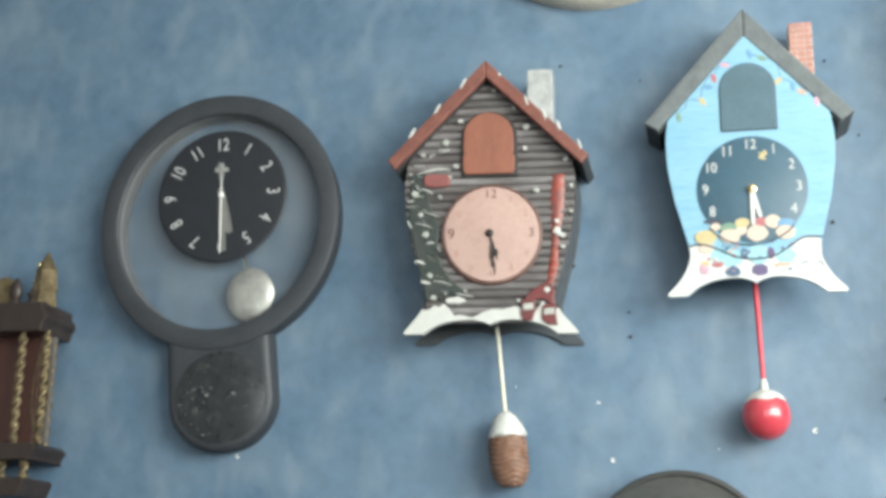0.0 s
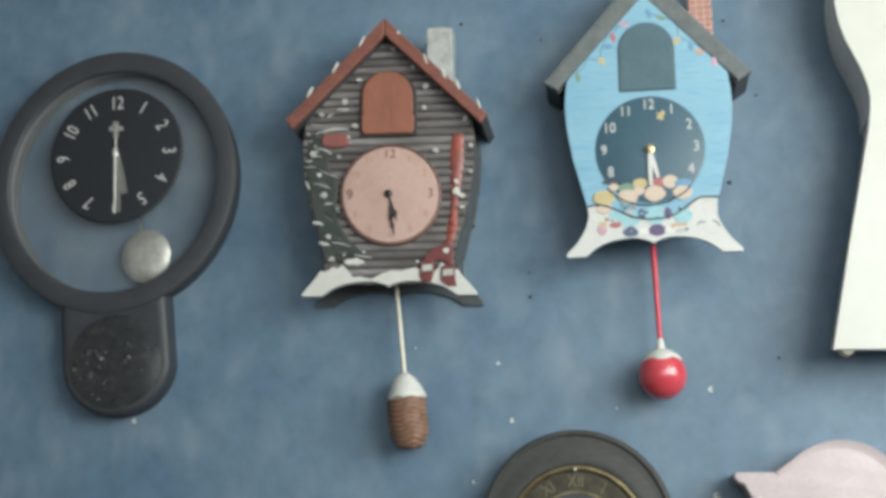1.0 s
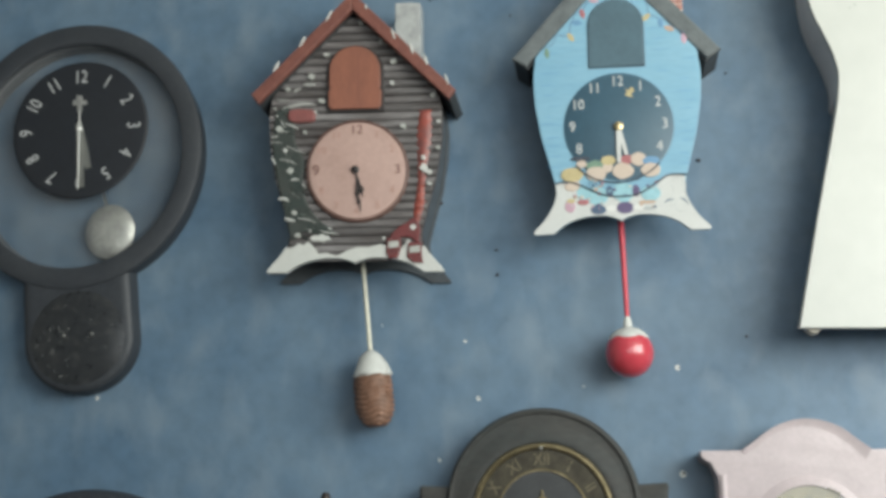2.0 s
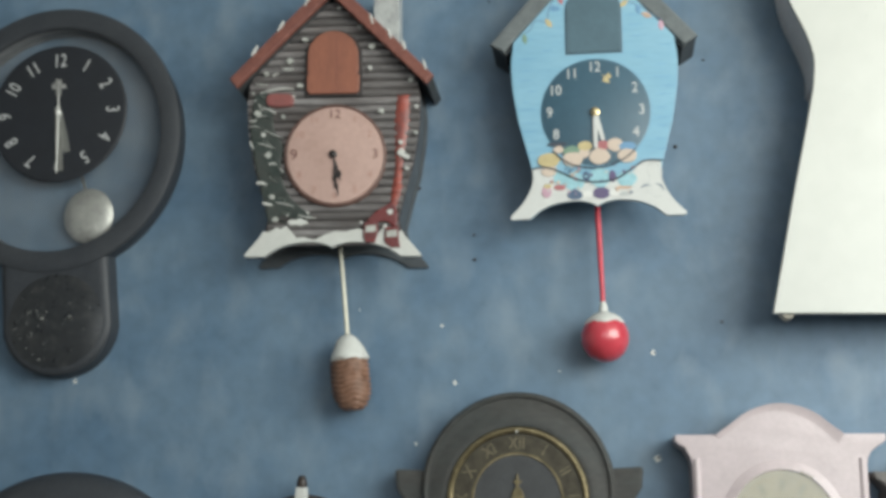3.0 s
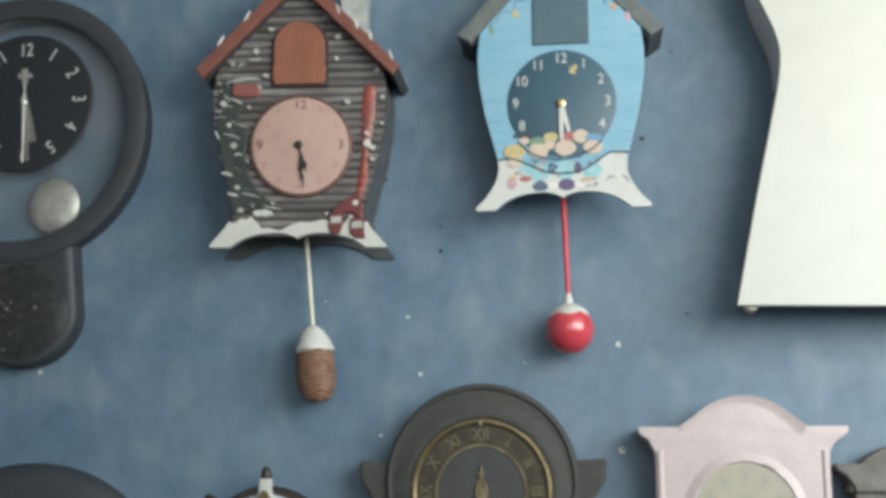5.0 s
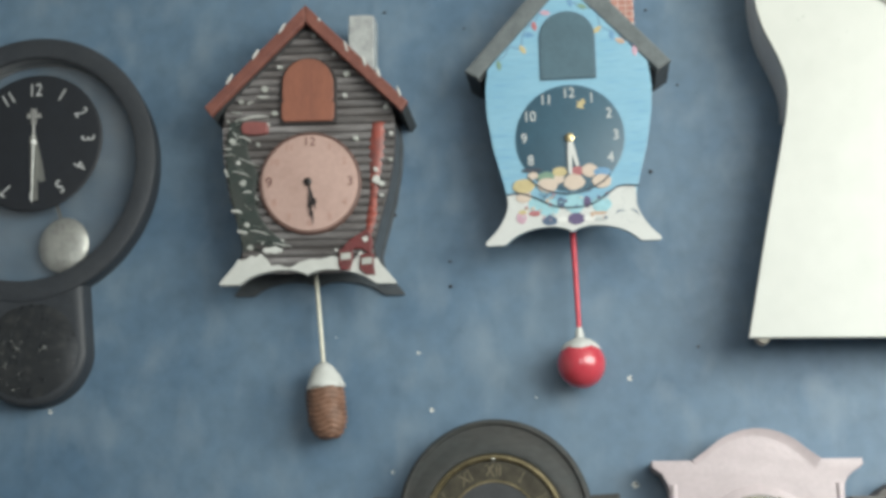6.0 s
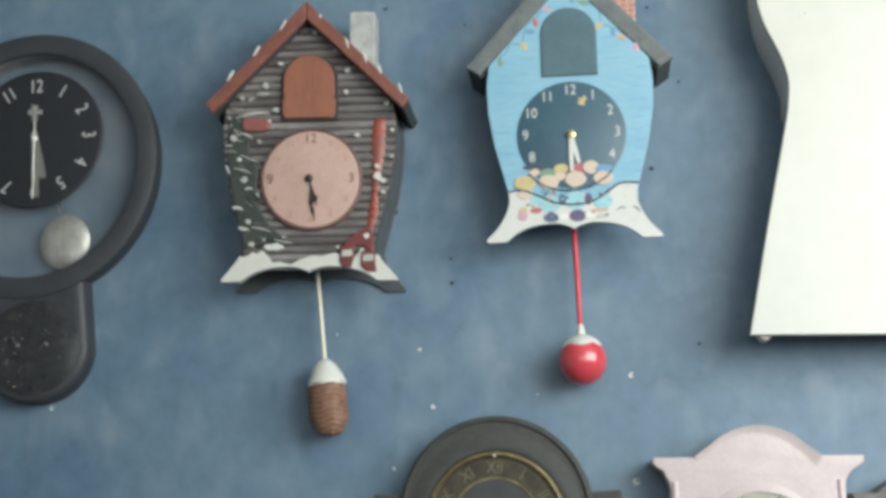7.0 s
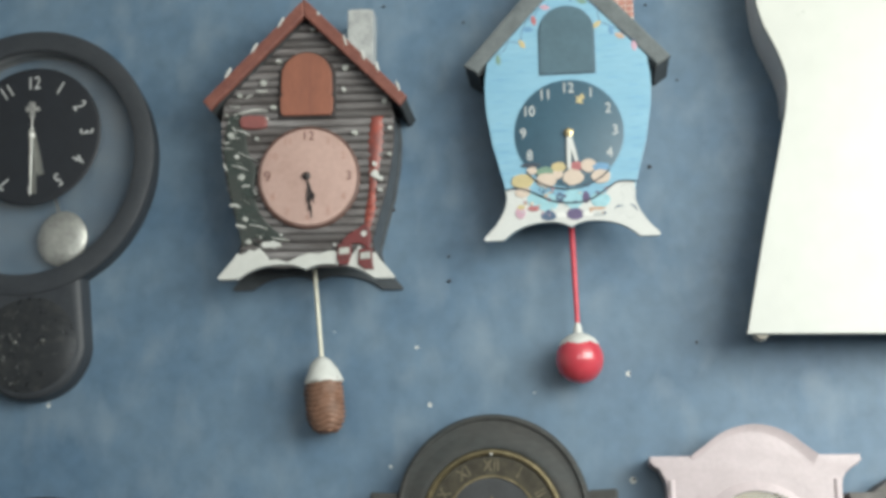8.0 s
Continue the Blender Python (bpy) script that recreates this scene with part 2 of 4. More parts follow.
PRINT = {
    "flesh": mat("flesh_print", (0.5, 0.41, 0.34), 0.5, 0, 0.04, 80),
    "yellow": mat("yellow_print", (0.46, 0.38, 0.2), 0.5, 0, 0.08, 80),
    "teal": mat("teal_print", (0.27, 0.48, 0.54), 0.5, 0, 0.12, 120),
    "navy": mat("navy_print", (0.06, 0.1, 0.17), 0.5, 0, 0.1, 80),
    "red": mat("red_print", (0.38, 0.13, 0.14), 0.5, 0, 0.1, 80),
    "pink": mat("pink_print", (0.48, 0.3, 0.37), 0.5, 0, 0.1, 80),
    "green": mat("green_print", (0.16, 0.26, 0.19), 0.5, 0, 0.1, 80),
    "blue": mat("blue_print", (0.13, 0.27, 0.43), 0.5, 0, 0.1, 80),
    "orange": mat("orange_print", (0.48, 0.33, 0.24), 0.5, 0, 0.1, 80),
    "ink": mat("ink_print", (0.04, 0.05, 0.07), 0.5, 0, 0.1, 80),
    "white": mat("paper_white_print", (0.6, 0.6, 0.58), 0.5, 0, 0.04, 80),
    "plum": mat("plum_print", (0.1, 0.075, 0.16), 0.5, 0, 0.1, 80),
    "grey": mat("grey_print", (0.4, 0.42, 0.42), 0.5, 0, 0.1, 80),
}


# ---- shapes; millimetres in, x to the right, z up, y from the wall (0) outwards as depth d ----
def part(name, bm, material, parent=None, label="", smooth=None):
    me = bpy.data.meshes.new(name)
    bmesh.ops.recalc_face_normals(bm, faces=bm.faces)
    if smooth is not None:
        for f in bm.faces:
            f.smooth = True
        for e in bm.edges:
            if len(e.link_faces) == 2 and e.calc_face_angle(0) > radians(smooth):
                e.smooth = False
    bm.to_mesh(me)
    bm.free()
    me.materials.append(material)
    ob = new(name, me)
    if parent:
        ob.parent = parent
    if label:
        ob["label"] = label
    return ob


def thing(name, x, z, tilt, label, category, group="", size=(1, 1)):
    ob = new(name)
    ob.empty_display_size = 0.05
    ob.matrix_basis = pose(x, 0, z, 0, -tilt, 0) @ Matrix.Diagonal((size[0], size[2] if len(size) > 2 else 1, size[1], 1))
    return tagged(ob, label, category, group)


def V(x, d, z):
    return Vector((x, -d, z)) * 0.001


def prism(pts, d0, d1, bevel=0.0, bm=None, segs=2):
    """A flat outline (x, z) from depth d0 to d1, with the front edge rounded."""
    bm = bm or bmesh.new()
    back = [bm.verts.new(V(x, d0, z)) for x, z in pts]
    front = [bm.verts.new(V(x, d1, z)) for x, z in pts]
    n = len(pts)
    bm.faces.new(back)
    top = bm.faces.new(front)
    for i in range(n):
        bm.faces.new((back[i], back[(i + 1) % n], front[(i + 1) % n], front[i]))
    if bevel:
        bmesh.ops.recalc_face_normals(bm, faces=bm.faces)
        bmesh.ops.bevel(bm, geom=list(top.edges), offset=bevel * 0.001, segments=segs, affect="EDGES", profile=0.6)
    return bm


def smooth_line(pts, steps=6):
    """A curve through the points (Catmull-Rom)."""
    out = []
    p = [pts[0], *pts, pts[-1]]
    for i in range(1, len(p) - 2):
        for k in range(steps):
            t = k / steps
            a, b, c, d = (Vector(q) for q in p[i - 1:i + 3])
            q = 0.5 * (2 * b + (c - a) * t + (2 * a - 5 * b + 4 * c - d) * t * t + (3 * b - a - 3 * c + d) * t ** 3)
            out.append(tuple(q))
    return out + [tuple(pts[-1])]


def disc(cx, cz, rx, rz=None, n=64, a0=0):
    rz = rz or rx
    return [(cx + rx * math.cos(a0 + 2 * math.pi * i / n), cz + rz * math.sin(a0 + 2 * math.pi * i / n)) for i in range(n)]


def arch(cx, z0, w, h, n=20):
    """A door with a round head."""
    r = w / 2
    return [(cx - r, z0), (cx + r, z0)] + [(cx + r * math.cos(math.pi * i / n), z0 + h - r + r * math.sin(math.pi * i / n)) for i in range(n + 1)]


def lathe(profile, cx, cz, n=64, sz=1.0, closed=True, bm=None):
    """Turns a profile (radius, depth) round the axis that stands out from the wall."""
    bm = bm or bmesh.new()
    rings = []
    for r, d in profile:
        if r < 1e-6:
            rings.append([bm.verts.new(V(cx, d, cz))])
        else:
            rings.append([bm.verts.new(V(cx + r * math.cos(2 * math.pi * i / n), d, cz + sz * r * math.sin(2 * math.pi * i / n))) for i in range(n)])
    pairs = list(zip(rings, rings[1:])) + ([(rings[-1], rings[0])] if closed else [])
    for a, b in pairs:
        for i in range(n):
            j = (i + 1) % n
            if len(a) == 1 and len(b) == 1:
                continue
            if len(a) == 1:
                bm.faces.new((a[0], b[i], b[j]))
            elif len(b) == 1:
                bm.faces.new((a[i], a[j], b[0]))
            else:
                bm.faces.new((a[i], a[j], b[j], b[i]))
    return bm


def turned(profile, cx, d, n=32, ripple=None, bm=None, turn=0.0):
    """Turns a profile (radius, z) round an upright axis; ripple(angle, z) adds to the radius."""
    bm = bm or bmesh.new()
    rings = []
    for r, z in profile:
        row = []
        for i in range(n):
            a = 2 * math.pi * i / n
            rr = r + (ripple(a, z) if ripple else 0)
            row.append(bm.verts.new(V(cx + rr * math.cos(a), d + rr * math.sin(a), z)))
        rings.append(row)
    for a, b in zip(rings, rings[1:]):
        for i in range(n):
            j = (i + 1) % n
            bm.faces.new((a[i], a[j], b[j], b[i]))
    bm.faces.new(rings[0])
    bm.faces.new(rings[-1])
    return bm


def stroke(pts, w0, w1, d, h=1.0, bm=None, mid=None):
    """A brushed ridge along points (x, z): wide w0 at the start, w1 at the end, raised h over depth d."""
    bm = bm or bmesh.new()
    n = len(pts)
    rows = []
    for i, p in enumerate(pts):
        a, b = Vector(pts[max(0, i - 1)]), Vector(pts[min(n - 1, i + 1)])
        t = (b - a).normalized() if (b - a).length > 0 else Vector((1, 0))
        nrm = Vector((-t.y, t.x))
        k = i / (n - 1)
        w = (w0 * (1 - k) + w1 * k) / 2
        if mid:
            w = w + (mid / 2 - w) * math.sin(math.pi * k)
        rows.append([bm.verts.new(V(p[0] + nrm.x * w * s, d + hh, p[1] + nrm.y * w * s)) for s, hh in ((-1, 0), (-0.6, h * 0.8), (0, h), (0.6, h * 0.8), (1, 0))])
    for a, b in zip(rows, rows[1:]):
        for i in range(4):
            bm.faces.new((a[i], a[i + 1], b[i + 1], b[i]))
        bm.faces.new((a[4], a[0], b[0], b[4]))
    bm.faces.new(rows[0])
    bm.faces.new(rows[-1])
    return bm


def box(x0, x1, z0, z1, d0, d1, bevel=0.0, bm=None):
    bm = bm or bmesh.new()
    s = Matrix.Translation(V((x0 + x1) / 2, (d0 + d1) / 2, (z0 + z1) / 2)) @ Matrix.Diagonal((abs(x1 - x0) / 1000, abs(d1 - d0) / 1000, abs(z1 - z0) / 1000, 1))
    g = bmesh.ops.create_cube(bm, size=1, matrix=s)
    if bevel:
        es = {e for v in g["verts"] for e in v.link_edges}
        bmesh.ops.bevel(bm, geom=list(es), offset=bevel * 0.001, segments=2, affect="EDGES", profile=0.6)
    return bm


def writing(name, text, x, z, size, d, material, parent, turn=0.0, wide=1.0, label=""):
    """Raised characters, centred at (x, z)."""
    cu = bpy.data.curves.new(name, "FONT")
    cu.body, cu.size, cu.align_x, cu.align_y, cu.extrude = text, size * 0.001, "CENTER", "CENTER", 0.0002
    cu.resolution_u = 3
    tmp = bpy.data.objects.new(name, cu)
    scene.collection.objects.link(tmp)
    me = bpy.data.meshes.new_from_object(tmp)
    bpy.data.objects.remove(tmp)
    bpy.data.curves.remove(cu)
    m = Matrix.Translation(V(x, d, z)) @ Matrix.Rotation(radians(-turn), 4, "Y") @ Matrix.Rotation(radians(90), 4, "X") @ Matrix.Diagonal((wide, 1, 1, 1))
    me.transform(m)
    me.materials.clear()
    me.materials.append(material)
    ob = new(name, me)
    ob.parent = parent
    if label:
        ob["label"] = label
    return ob


def hand(name, x, z, turn, length, tail, w, d, material, parent, tip=0.4, label="", h=0.8):
    """A clock hand: turn in degrees clockwise from 12."""
    a = radians(turn)
    ux, uz = math.sin(a), math.cos(a)
    px, pz = uz, -ux
    line = [(-tail, w * 0.35), (0, w * 0.5), (length * 0.55, w * 0.55), (length, w * tip * 0.5)]
    pts = [(x + ux * l + px * k, z + uz * l + pz * k) for l, k in line] + [(x + ux * l - px * k, z + uz * l - pz * k) for l, k in reversed(line)]
    return part(name, prism(pts, d, d + h, 0.2), material, parent, label)


# ---- the room ----
def room_box(name, x0, x1, y0, y1, z0, z1, material, kind="structure"):
    bm = bmesh.new()
    bmesh.ops.create_cube(bm, size=1, matrix=Matrix.Translation(((x0 + x1) / 2, (y0 + y1) / 2, (z0 + z1) / 2)) @ Matrix.Diagonal((x1 - x0, y1 - y0, z1 - z0, 1)))
    return tagged(part(name, bm, material), kind=kind)


def wall_with_opening(name, axis, at, thick, a0, a1, o0, o1, zo0, zo1, top, material):
    """A wall of one mesh round one window opening; axis 'x': the wall stands across x."""
    bm = bmesh.new()
    for u0, u1, z0, z1 in ((a0, o0, 0, top), (o1, a1, 0, top), (o0, o1, 0, zo0), (o0, o1, zo1, top)):
        c, s = ((u0 + u1) / 2, (u1 - u0))
        mid = (at + thick / 2, c, (z0 + z1) / 2) if axis == "x" else (c, at + thick / 2, (z0 + z1) / 2)
        dim = (abs(thick), s, z1 - z0) if axis == "x" else (s, abs(thick), z1 - z0)
        bmesh.ops.create_cube(bm, size=1, matrix=Matrix.Translation(mid) @ Matrix.Diagonal((*dim, 1)))
    return tagged(part(name, bm, material), kind="structure")


wall = room_box("wall_north", -2.6, 1.8, 0.0, 0.15, 0.0, 2.8, M_WALL)
room_box("wall_west", -2.6, -2.45, -3.5, 0.0, 0.0, 2.8, M_PLASTER)
wall_with_opening("wall_east", "x", 1.65, 0.15, -3.5, 0.0, -2.45, -0.55, 1.62, 2.76, 2.8, M_PLASTER)
wall_with_opening("wall_south", "y", -3.5, -0.15, -2.6, 1.8, -0.5, 1.5, 1.3, 2.6, 2.8, M_PLASTER)
room_box("floor", -2.6, 1.8, -3.65, 0.15, -0.1, 0.0, M_FLOOR)
room_box("ceiling", -2.6, 1.8, -3.65, 0.15, 2.8, 2.9, M_PLASTER)


def window_frame(name, axis, at, a0, a1, z0, z1):
    w = tagged(new(name), kind="structure")
    bars = [(a0, a0 + 0.05, z0, z1), (a1 - 0.05, a1, z0, z1), (a0 + 0.05, a1 - 0.05, z0, z0 + 0.05), (a0 + 0.05, a1 - 0.05, z1 - 0.05, z1),
            ((a0 + a1) / 2 - 0.02, (a0 + a1) / 2 + 0.02, z0 + 0.05, z1 - 0.05)]
    for u0, u1, b0, b1 in bars:
        bm = bmesh.new()
        mid = (at, (u0 + u1) / 2, (b0 + b1) / 2) if axis == "x" else ((u0 + u1) / 2, at, (b0 + b1) / 2)
        dim = (0.05, u1 - u0, b1 - b0) if axis == "x" else (u1 - u0, 0.05, b1 - b0)
        bmesh.ops.create_cube(bm, size=1, matrix=Matrix.Translation(mid) @ Matrix.Diagonal((*dim, 1)))
        part("frame_bar", bm, M_WHITE, w)


window_frame("window_1", "x", 1.74, -2.45, -0.55, 1.62, 2.76)
# Unseen south window, added to carry the fill light.
window_frame("unseen_window_2", "y", -3.59, -0.5, 1.5, 1.3, 2.6)

# marks on the wall: driven nails, screw holes and chips of bare plaster
NAILS = ((77, 1908, 1.7), (78, 1876, 2.2), (383, 1794, 1.7), (333, 2019, 2.5), (5, 1971, 2.7), (-12, 2253, 1.9), (95, 2225, 1.5), (371, 2134, 1.5), (334, 2239, 1.7))
for x, z, r in NAILS:
    n = thing("nail", x / 1000, z / 1000, 0, "small dark nail driven into the blue wall", "nail", "nails in the wall")
    part("head", lathe([(0, 3.2), (r * 0.7, 3.0), (r, 2.0), (r * 0.9, 1.2), (r * 0.4, 1.0), (r * 0.4, -4), (0, -4)], 0, 0, 10, closed=False), M_NAIL, n, smooth=50)
rng = random.Random(4)
CHIPS = ((54, 1720, 3.6), (37, 1792, 2.5), (262, 1762, 2.9), (299, 1756, 3.9), (301, 1628, 5.5), (-441, 1723, 3.6), (6, 1644, 2.4), (184, 1734, 1.5), (-69, 1813, 1.4))
for x, z, r in CHIPS:
    pts = [(x + r * rng.uniform(0.55, 1.0) * math.cos(a), z + r * rng.uniform(0.55, 1.0) * math.sin(a)) for a in (i * math.pi / 6 for i in range(12))]
    part("plaster_chip", prism(pts, -1, 0.8, 0.3), M_CHIP, wall, "chip of bare white plaster")
    part("screw_hole", lathe([(0, 1.0), (r * 0.3, 1.1), (r * 0.36, 0.4), (r * 0.3, -1), (0, -1)], x + r * 0.25, z + r * 0.1, 10, closed=False), M_NAIL, wall, "dark screw hole")


# ---- round black pendulum clock ----
def round_clock(x, z, tilt, label):
    c = thing("round_pendulum_clock", x, z, tilt, label, "wall clock", "round black clocks", (1.13, 1.10, 0.72))
    part("rim", lathe([(149.5, 0), (151, 25), (153, 44), (152, 47.5), (149.5, 49), (141, 50), (133, 50), (130.3, 49), (129, 47), (129, 40), (131, 40), (131, 0)], -2, -33.5, 96, 1.085), M_BLACK, c, smooth=30)
    part("inner_wall", lathe([(129, 2), (129, 39.8), (130.8, 39.8), (130.8, 2)], -2, -33.5, 96, 1.085), M_GREYPLASTIC, c, "inner wall of the case, greyed as if lit", smooth=30)
    top = [(141 * math.sin(radians(a)), -32.5 - 154 * math.cos(radians(a))) for a in range(27, -28, -3)]
    low = [(6 + 65 * math.cos(radians(a)), -257.5 + 64 * math.sin(radians(a))) for a in range(180, 361, 8)]
    part("pendulum_case", prism(top + low, 0, 46, 12, segs=5), M_BLACK, c, smooth=40)
    lens = part("round_lens", lathe([(0, 54), (22, 53), (40, 50.5), (52, 47.4), (57, 45.5), (57, 44), (0, 44)], 6, -257, 48, closed=False), M_SMOKE, c, "smoky domed lens with dust specks", smooth=40)
    # Two silver dots modelled where lights glint on the lens.
    for sx in (-8, 25):
        part("bright_dot", lathe([(0, 56.5), (1.6, 56), (2.4, 54), (2.4, 51), (0, 51)], sx, -254.5, 12, closed=False), M_SILVER, lens, "tiny bright raised dot", smooth=50)
    r2 = random.Random(7)
    dust = bmesh.new()
    for _ in range(150):
        a, r = r2.uniform(0, 6.28), r2.uniform(8, 50)
        px, pz = 6 + r * math.cos(a), -256.5 + r * math.sin(a)
        if abs(px - 8) < 9 or r2.random() < 0.35 + px / 90:
            continue
        s = r2.uniform(0.25, 0.8)
        prism(disc(px, pz, s, n=5), 44, 53.6 - (r / 52) ** 2 * 6.2 + 0.5, 0, dust)
    tagged(part("dust", dust, M_GREYSNOW, lens, "grey dust specks"), kind="stuff")
    g = part("glass", lathe([(0, 31.4), (60, 31.2), (129.2, 30.6), (129.2, 29.6), (0, 30.4)], -2, -33.5, 64, 1.085, closed=False), M_GLASS, c, "clear pane behind the dial, dust and reflected haze painted on", smooth=60)
    g.visible_shadow = False
    part("movement_box", box(-42, 42, -45, 45, 0, 29, 3), M_BLACK, c)
    part("spindle", lathe([(0, 34), (9, 34), (9, 27), (0, 27)], 0, 0, 20, closed=False), M_BLACK, c)
    dial = part("dial", lathe([(0, 36.5), (79, 36.5), (82, 36), (83, 35), (83, 32), (0, 32)], 0, 0, 64, 1.045, closed=False), M_DIALBLACK, c, "matt black dial with pale numerals", smooth=40)
    for h in range(1, 13):
        a = radians(h * 30)
        writing("numeral", str(h), 65.5 * math.sin(a), 66.5 * math.cos(a), 23.5, 36.7, M_DULLPALE, dial, -h * 30 if h != 6 else 0, 0.74)
    part("emblem", prism([(-9, 31), (9, 31), (7, 37), (3, 36), (2, 44), (-1, 38), (-4, 45), (-6, 37), (-9, 38)], 36.5, 37.0), M_DIMPRINT, dial, "dull silver emblem")
    hand("minute_hand", 0, 0, 177, 74, 9, 7.5, 37.6, M_SILVER, c, 0.9, "flat silver minute hand")
    hand("hour_hand", 0, 0, 167, 52, 8, 9, 37.0, M_SILVER, c, 0.8, "flat silver hour hand")
    sec = hand("second_hand", 0, 0, 180, 76, 40, 1.6, 38.8, M_PALE, c, 0.6, "thin pale second hand")
    part("counterweight", prism([(-3.4, 22), (3.4, 22), (2.2, 42), (-2.2, 42)], 38.8, 39.6), M_DIMPRINT, sec)
    part("hub", lathe([(0, 41.6), (2.4, 41.2), (3.4, 39.6), (3.4, 37), (0, 37)], 0, 0, 16, closed=False), M_PALE, c, smooth=50)
    rod = part("pendulum", prism([(-2, 20), (2, 20), (34, -100), (30, -100)], 19, 21), M_SILVER, c, "silver pendulum")
    part("bob", lathe([(0, 27), (10, 26.5), (20, 24.5), (27, 21), (30, 17), (29, 13), (0, 12)], 35, -128, 40, 1.12, closed=False), M_BOB, rod, "dented silver pendulum bob", smooth=50)
    return c


clock_a = round_clock(-0.4795, 2.0792, 2.7, "round black plastic pendulum clock with see-through glass")


def plain_round_clock(x, z):
    c = thing("round_wall_clock", x, z, 0, "plain round black clock with a broad smooth rim", "wall clock", "round black clocks", (1.13, 1.06))
    part("rim", lathe([(88, 0), (88, 26), (92, 32), (104, 36), (122, 37), (138, 34), (149, 26), (153.5, 14), (153.5, 0)], 0, 0, 96), M_BLACK, c, "broad black plastic rim", smooth=50)
    dial = part("dial", lathe([(0, 24), (89, 24), (89, 2), (0, 2)], 0, 0, 64, closed=False), M_DIALBLACK, c, "black dial")
    for h in range(1, 13):
        a = radians(h * 30)
        writing("numeral", str(h), 70 * math.sin(a), 70 * math.cos(a), 20, 24.2, M_PALE, dial, 0, 0.8)
    hand("minute_hand", 0, 0, 178, 70, 10, 6, 25.6, M_SILVER, c)
    hand("hour_hand", 0, 0, 166, 48, 10, 7, 24.8, M_SILVER, c)
    part("hub", lathe([(0, 29), (3, 28), (3.4, 25), (0, 25)], 0, 0, 16, closed=False), M_SILVER, c, smooth=50)


plain_round_clock(-0.4310, 1.4440)


# ---- the two house-shaped cuckoo clocks share one plan ----
SIDE = ((-88, 79.5), (-78, 80), (-50, 87), (-10, 98), (35, 105.5), (70, 107), (98, 103), (208, 0.5))


def half_width(z):
    for (z0, w0), (z1, w1) in zip(SIDE, SIDE[1:]):
        if z <= z1:
            return w0 + (w1 - w0) * max(0, z - z0) / (z1 - z0)
    return 0.5


def flank(z0, z1, n=14):
    return [(half_width(z0 + (z1 - z0) * i / n), z0 + (z1 - z0) * i / n) for i in range(n + 1)]


def foot_line(s=1.0, drop=1.0):
    """The lower edge from the waist round one foot, along the double arch, to the other waist."""
    outer = smooth_line([(-80, -80), (-82.5, -92), (-88, -104), (-97, -117), (-109 * s, -129)], 4)
    arch_l = smooth_line([(-85 * s, -133.5), (-70 * s, -122), (-50 * s, -114.5), (-25 * s, -112), (-9, -115), (0, -119.5)], 4)
    left = outer + [(-110 * s, -132), (-107.5 * s, -133.8)] + arch_l
    left = [(x, z if z > -94 else -94 + (z + 94) * drop) for x, z in left]
    return left + [(-x, z) for x, z in reversed(left[:-1])]


def plate_outline(s=1.0, drop=1.0):
    f = foot_line(s, drop)
    up = flank(-76, 206, 26)
    return f + up + [(0, 208)] + [(-x, z) for x, z in reversed(up)]


def slab(sign, apex, inner, tip, tip_in, d0, d1, bevel=1.5):
    pts = [(0, apex), (sign * tip[0], tip[1]), (sign * tip_in[0], tip_in[1]), (0, inner)]
    return prism(pts, d0, d1, bevel)


def blob(cx, cz, rx, rz, d0, d1, seed, n=14, rough=0.25):
    r = random.Random(seed)
    return prism([(cx + rx * (1 + r.uniform(-rough, rough)) * math.cos(2 * math.pi * i / n), cz + rz * (1 + r.uniform(-rough, rough)) * math.sin(2 * math.pi * i / n)) for i in range(n)], d0, d1, min(0.35 * (d1 - d0), 0.2 * min(rx, rz)))


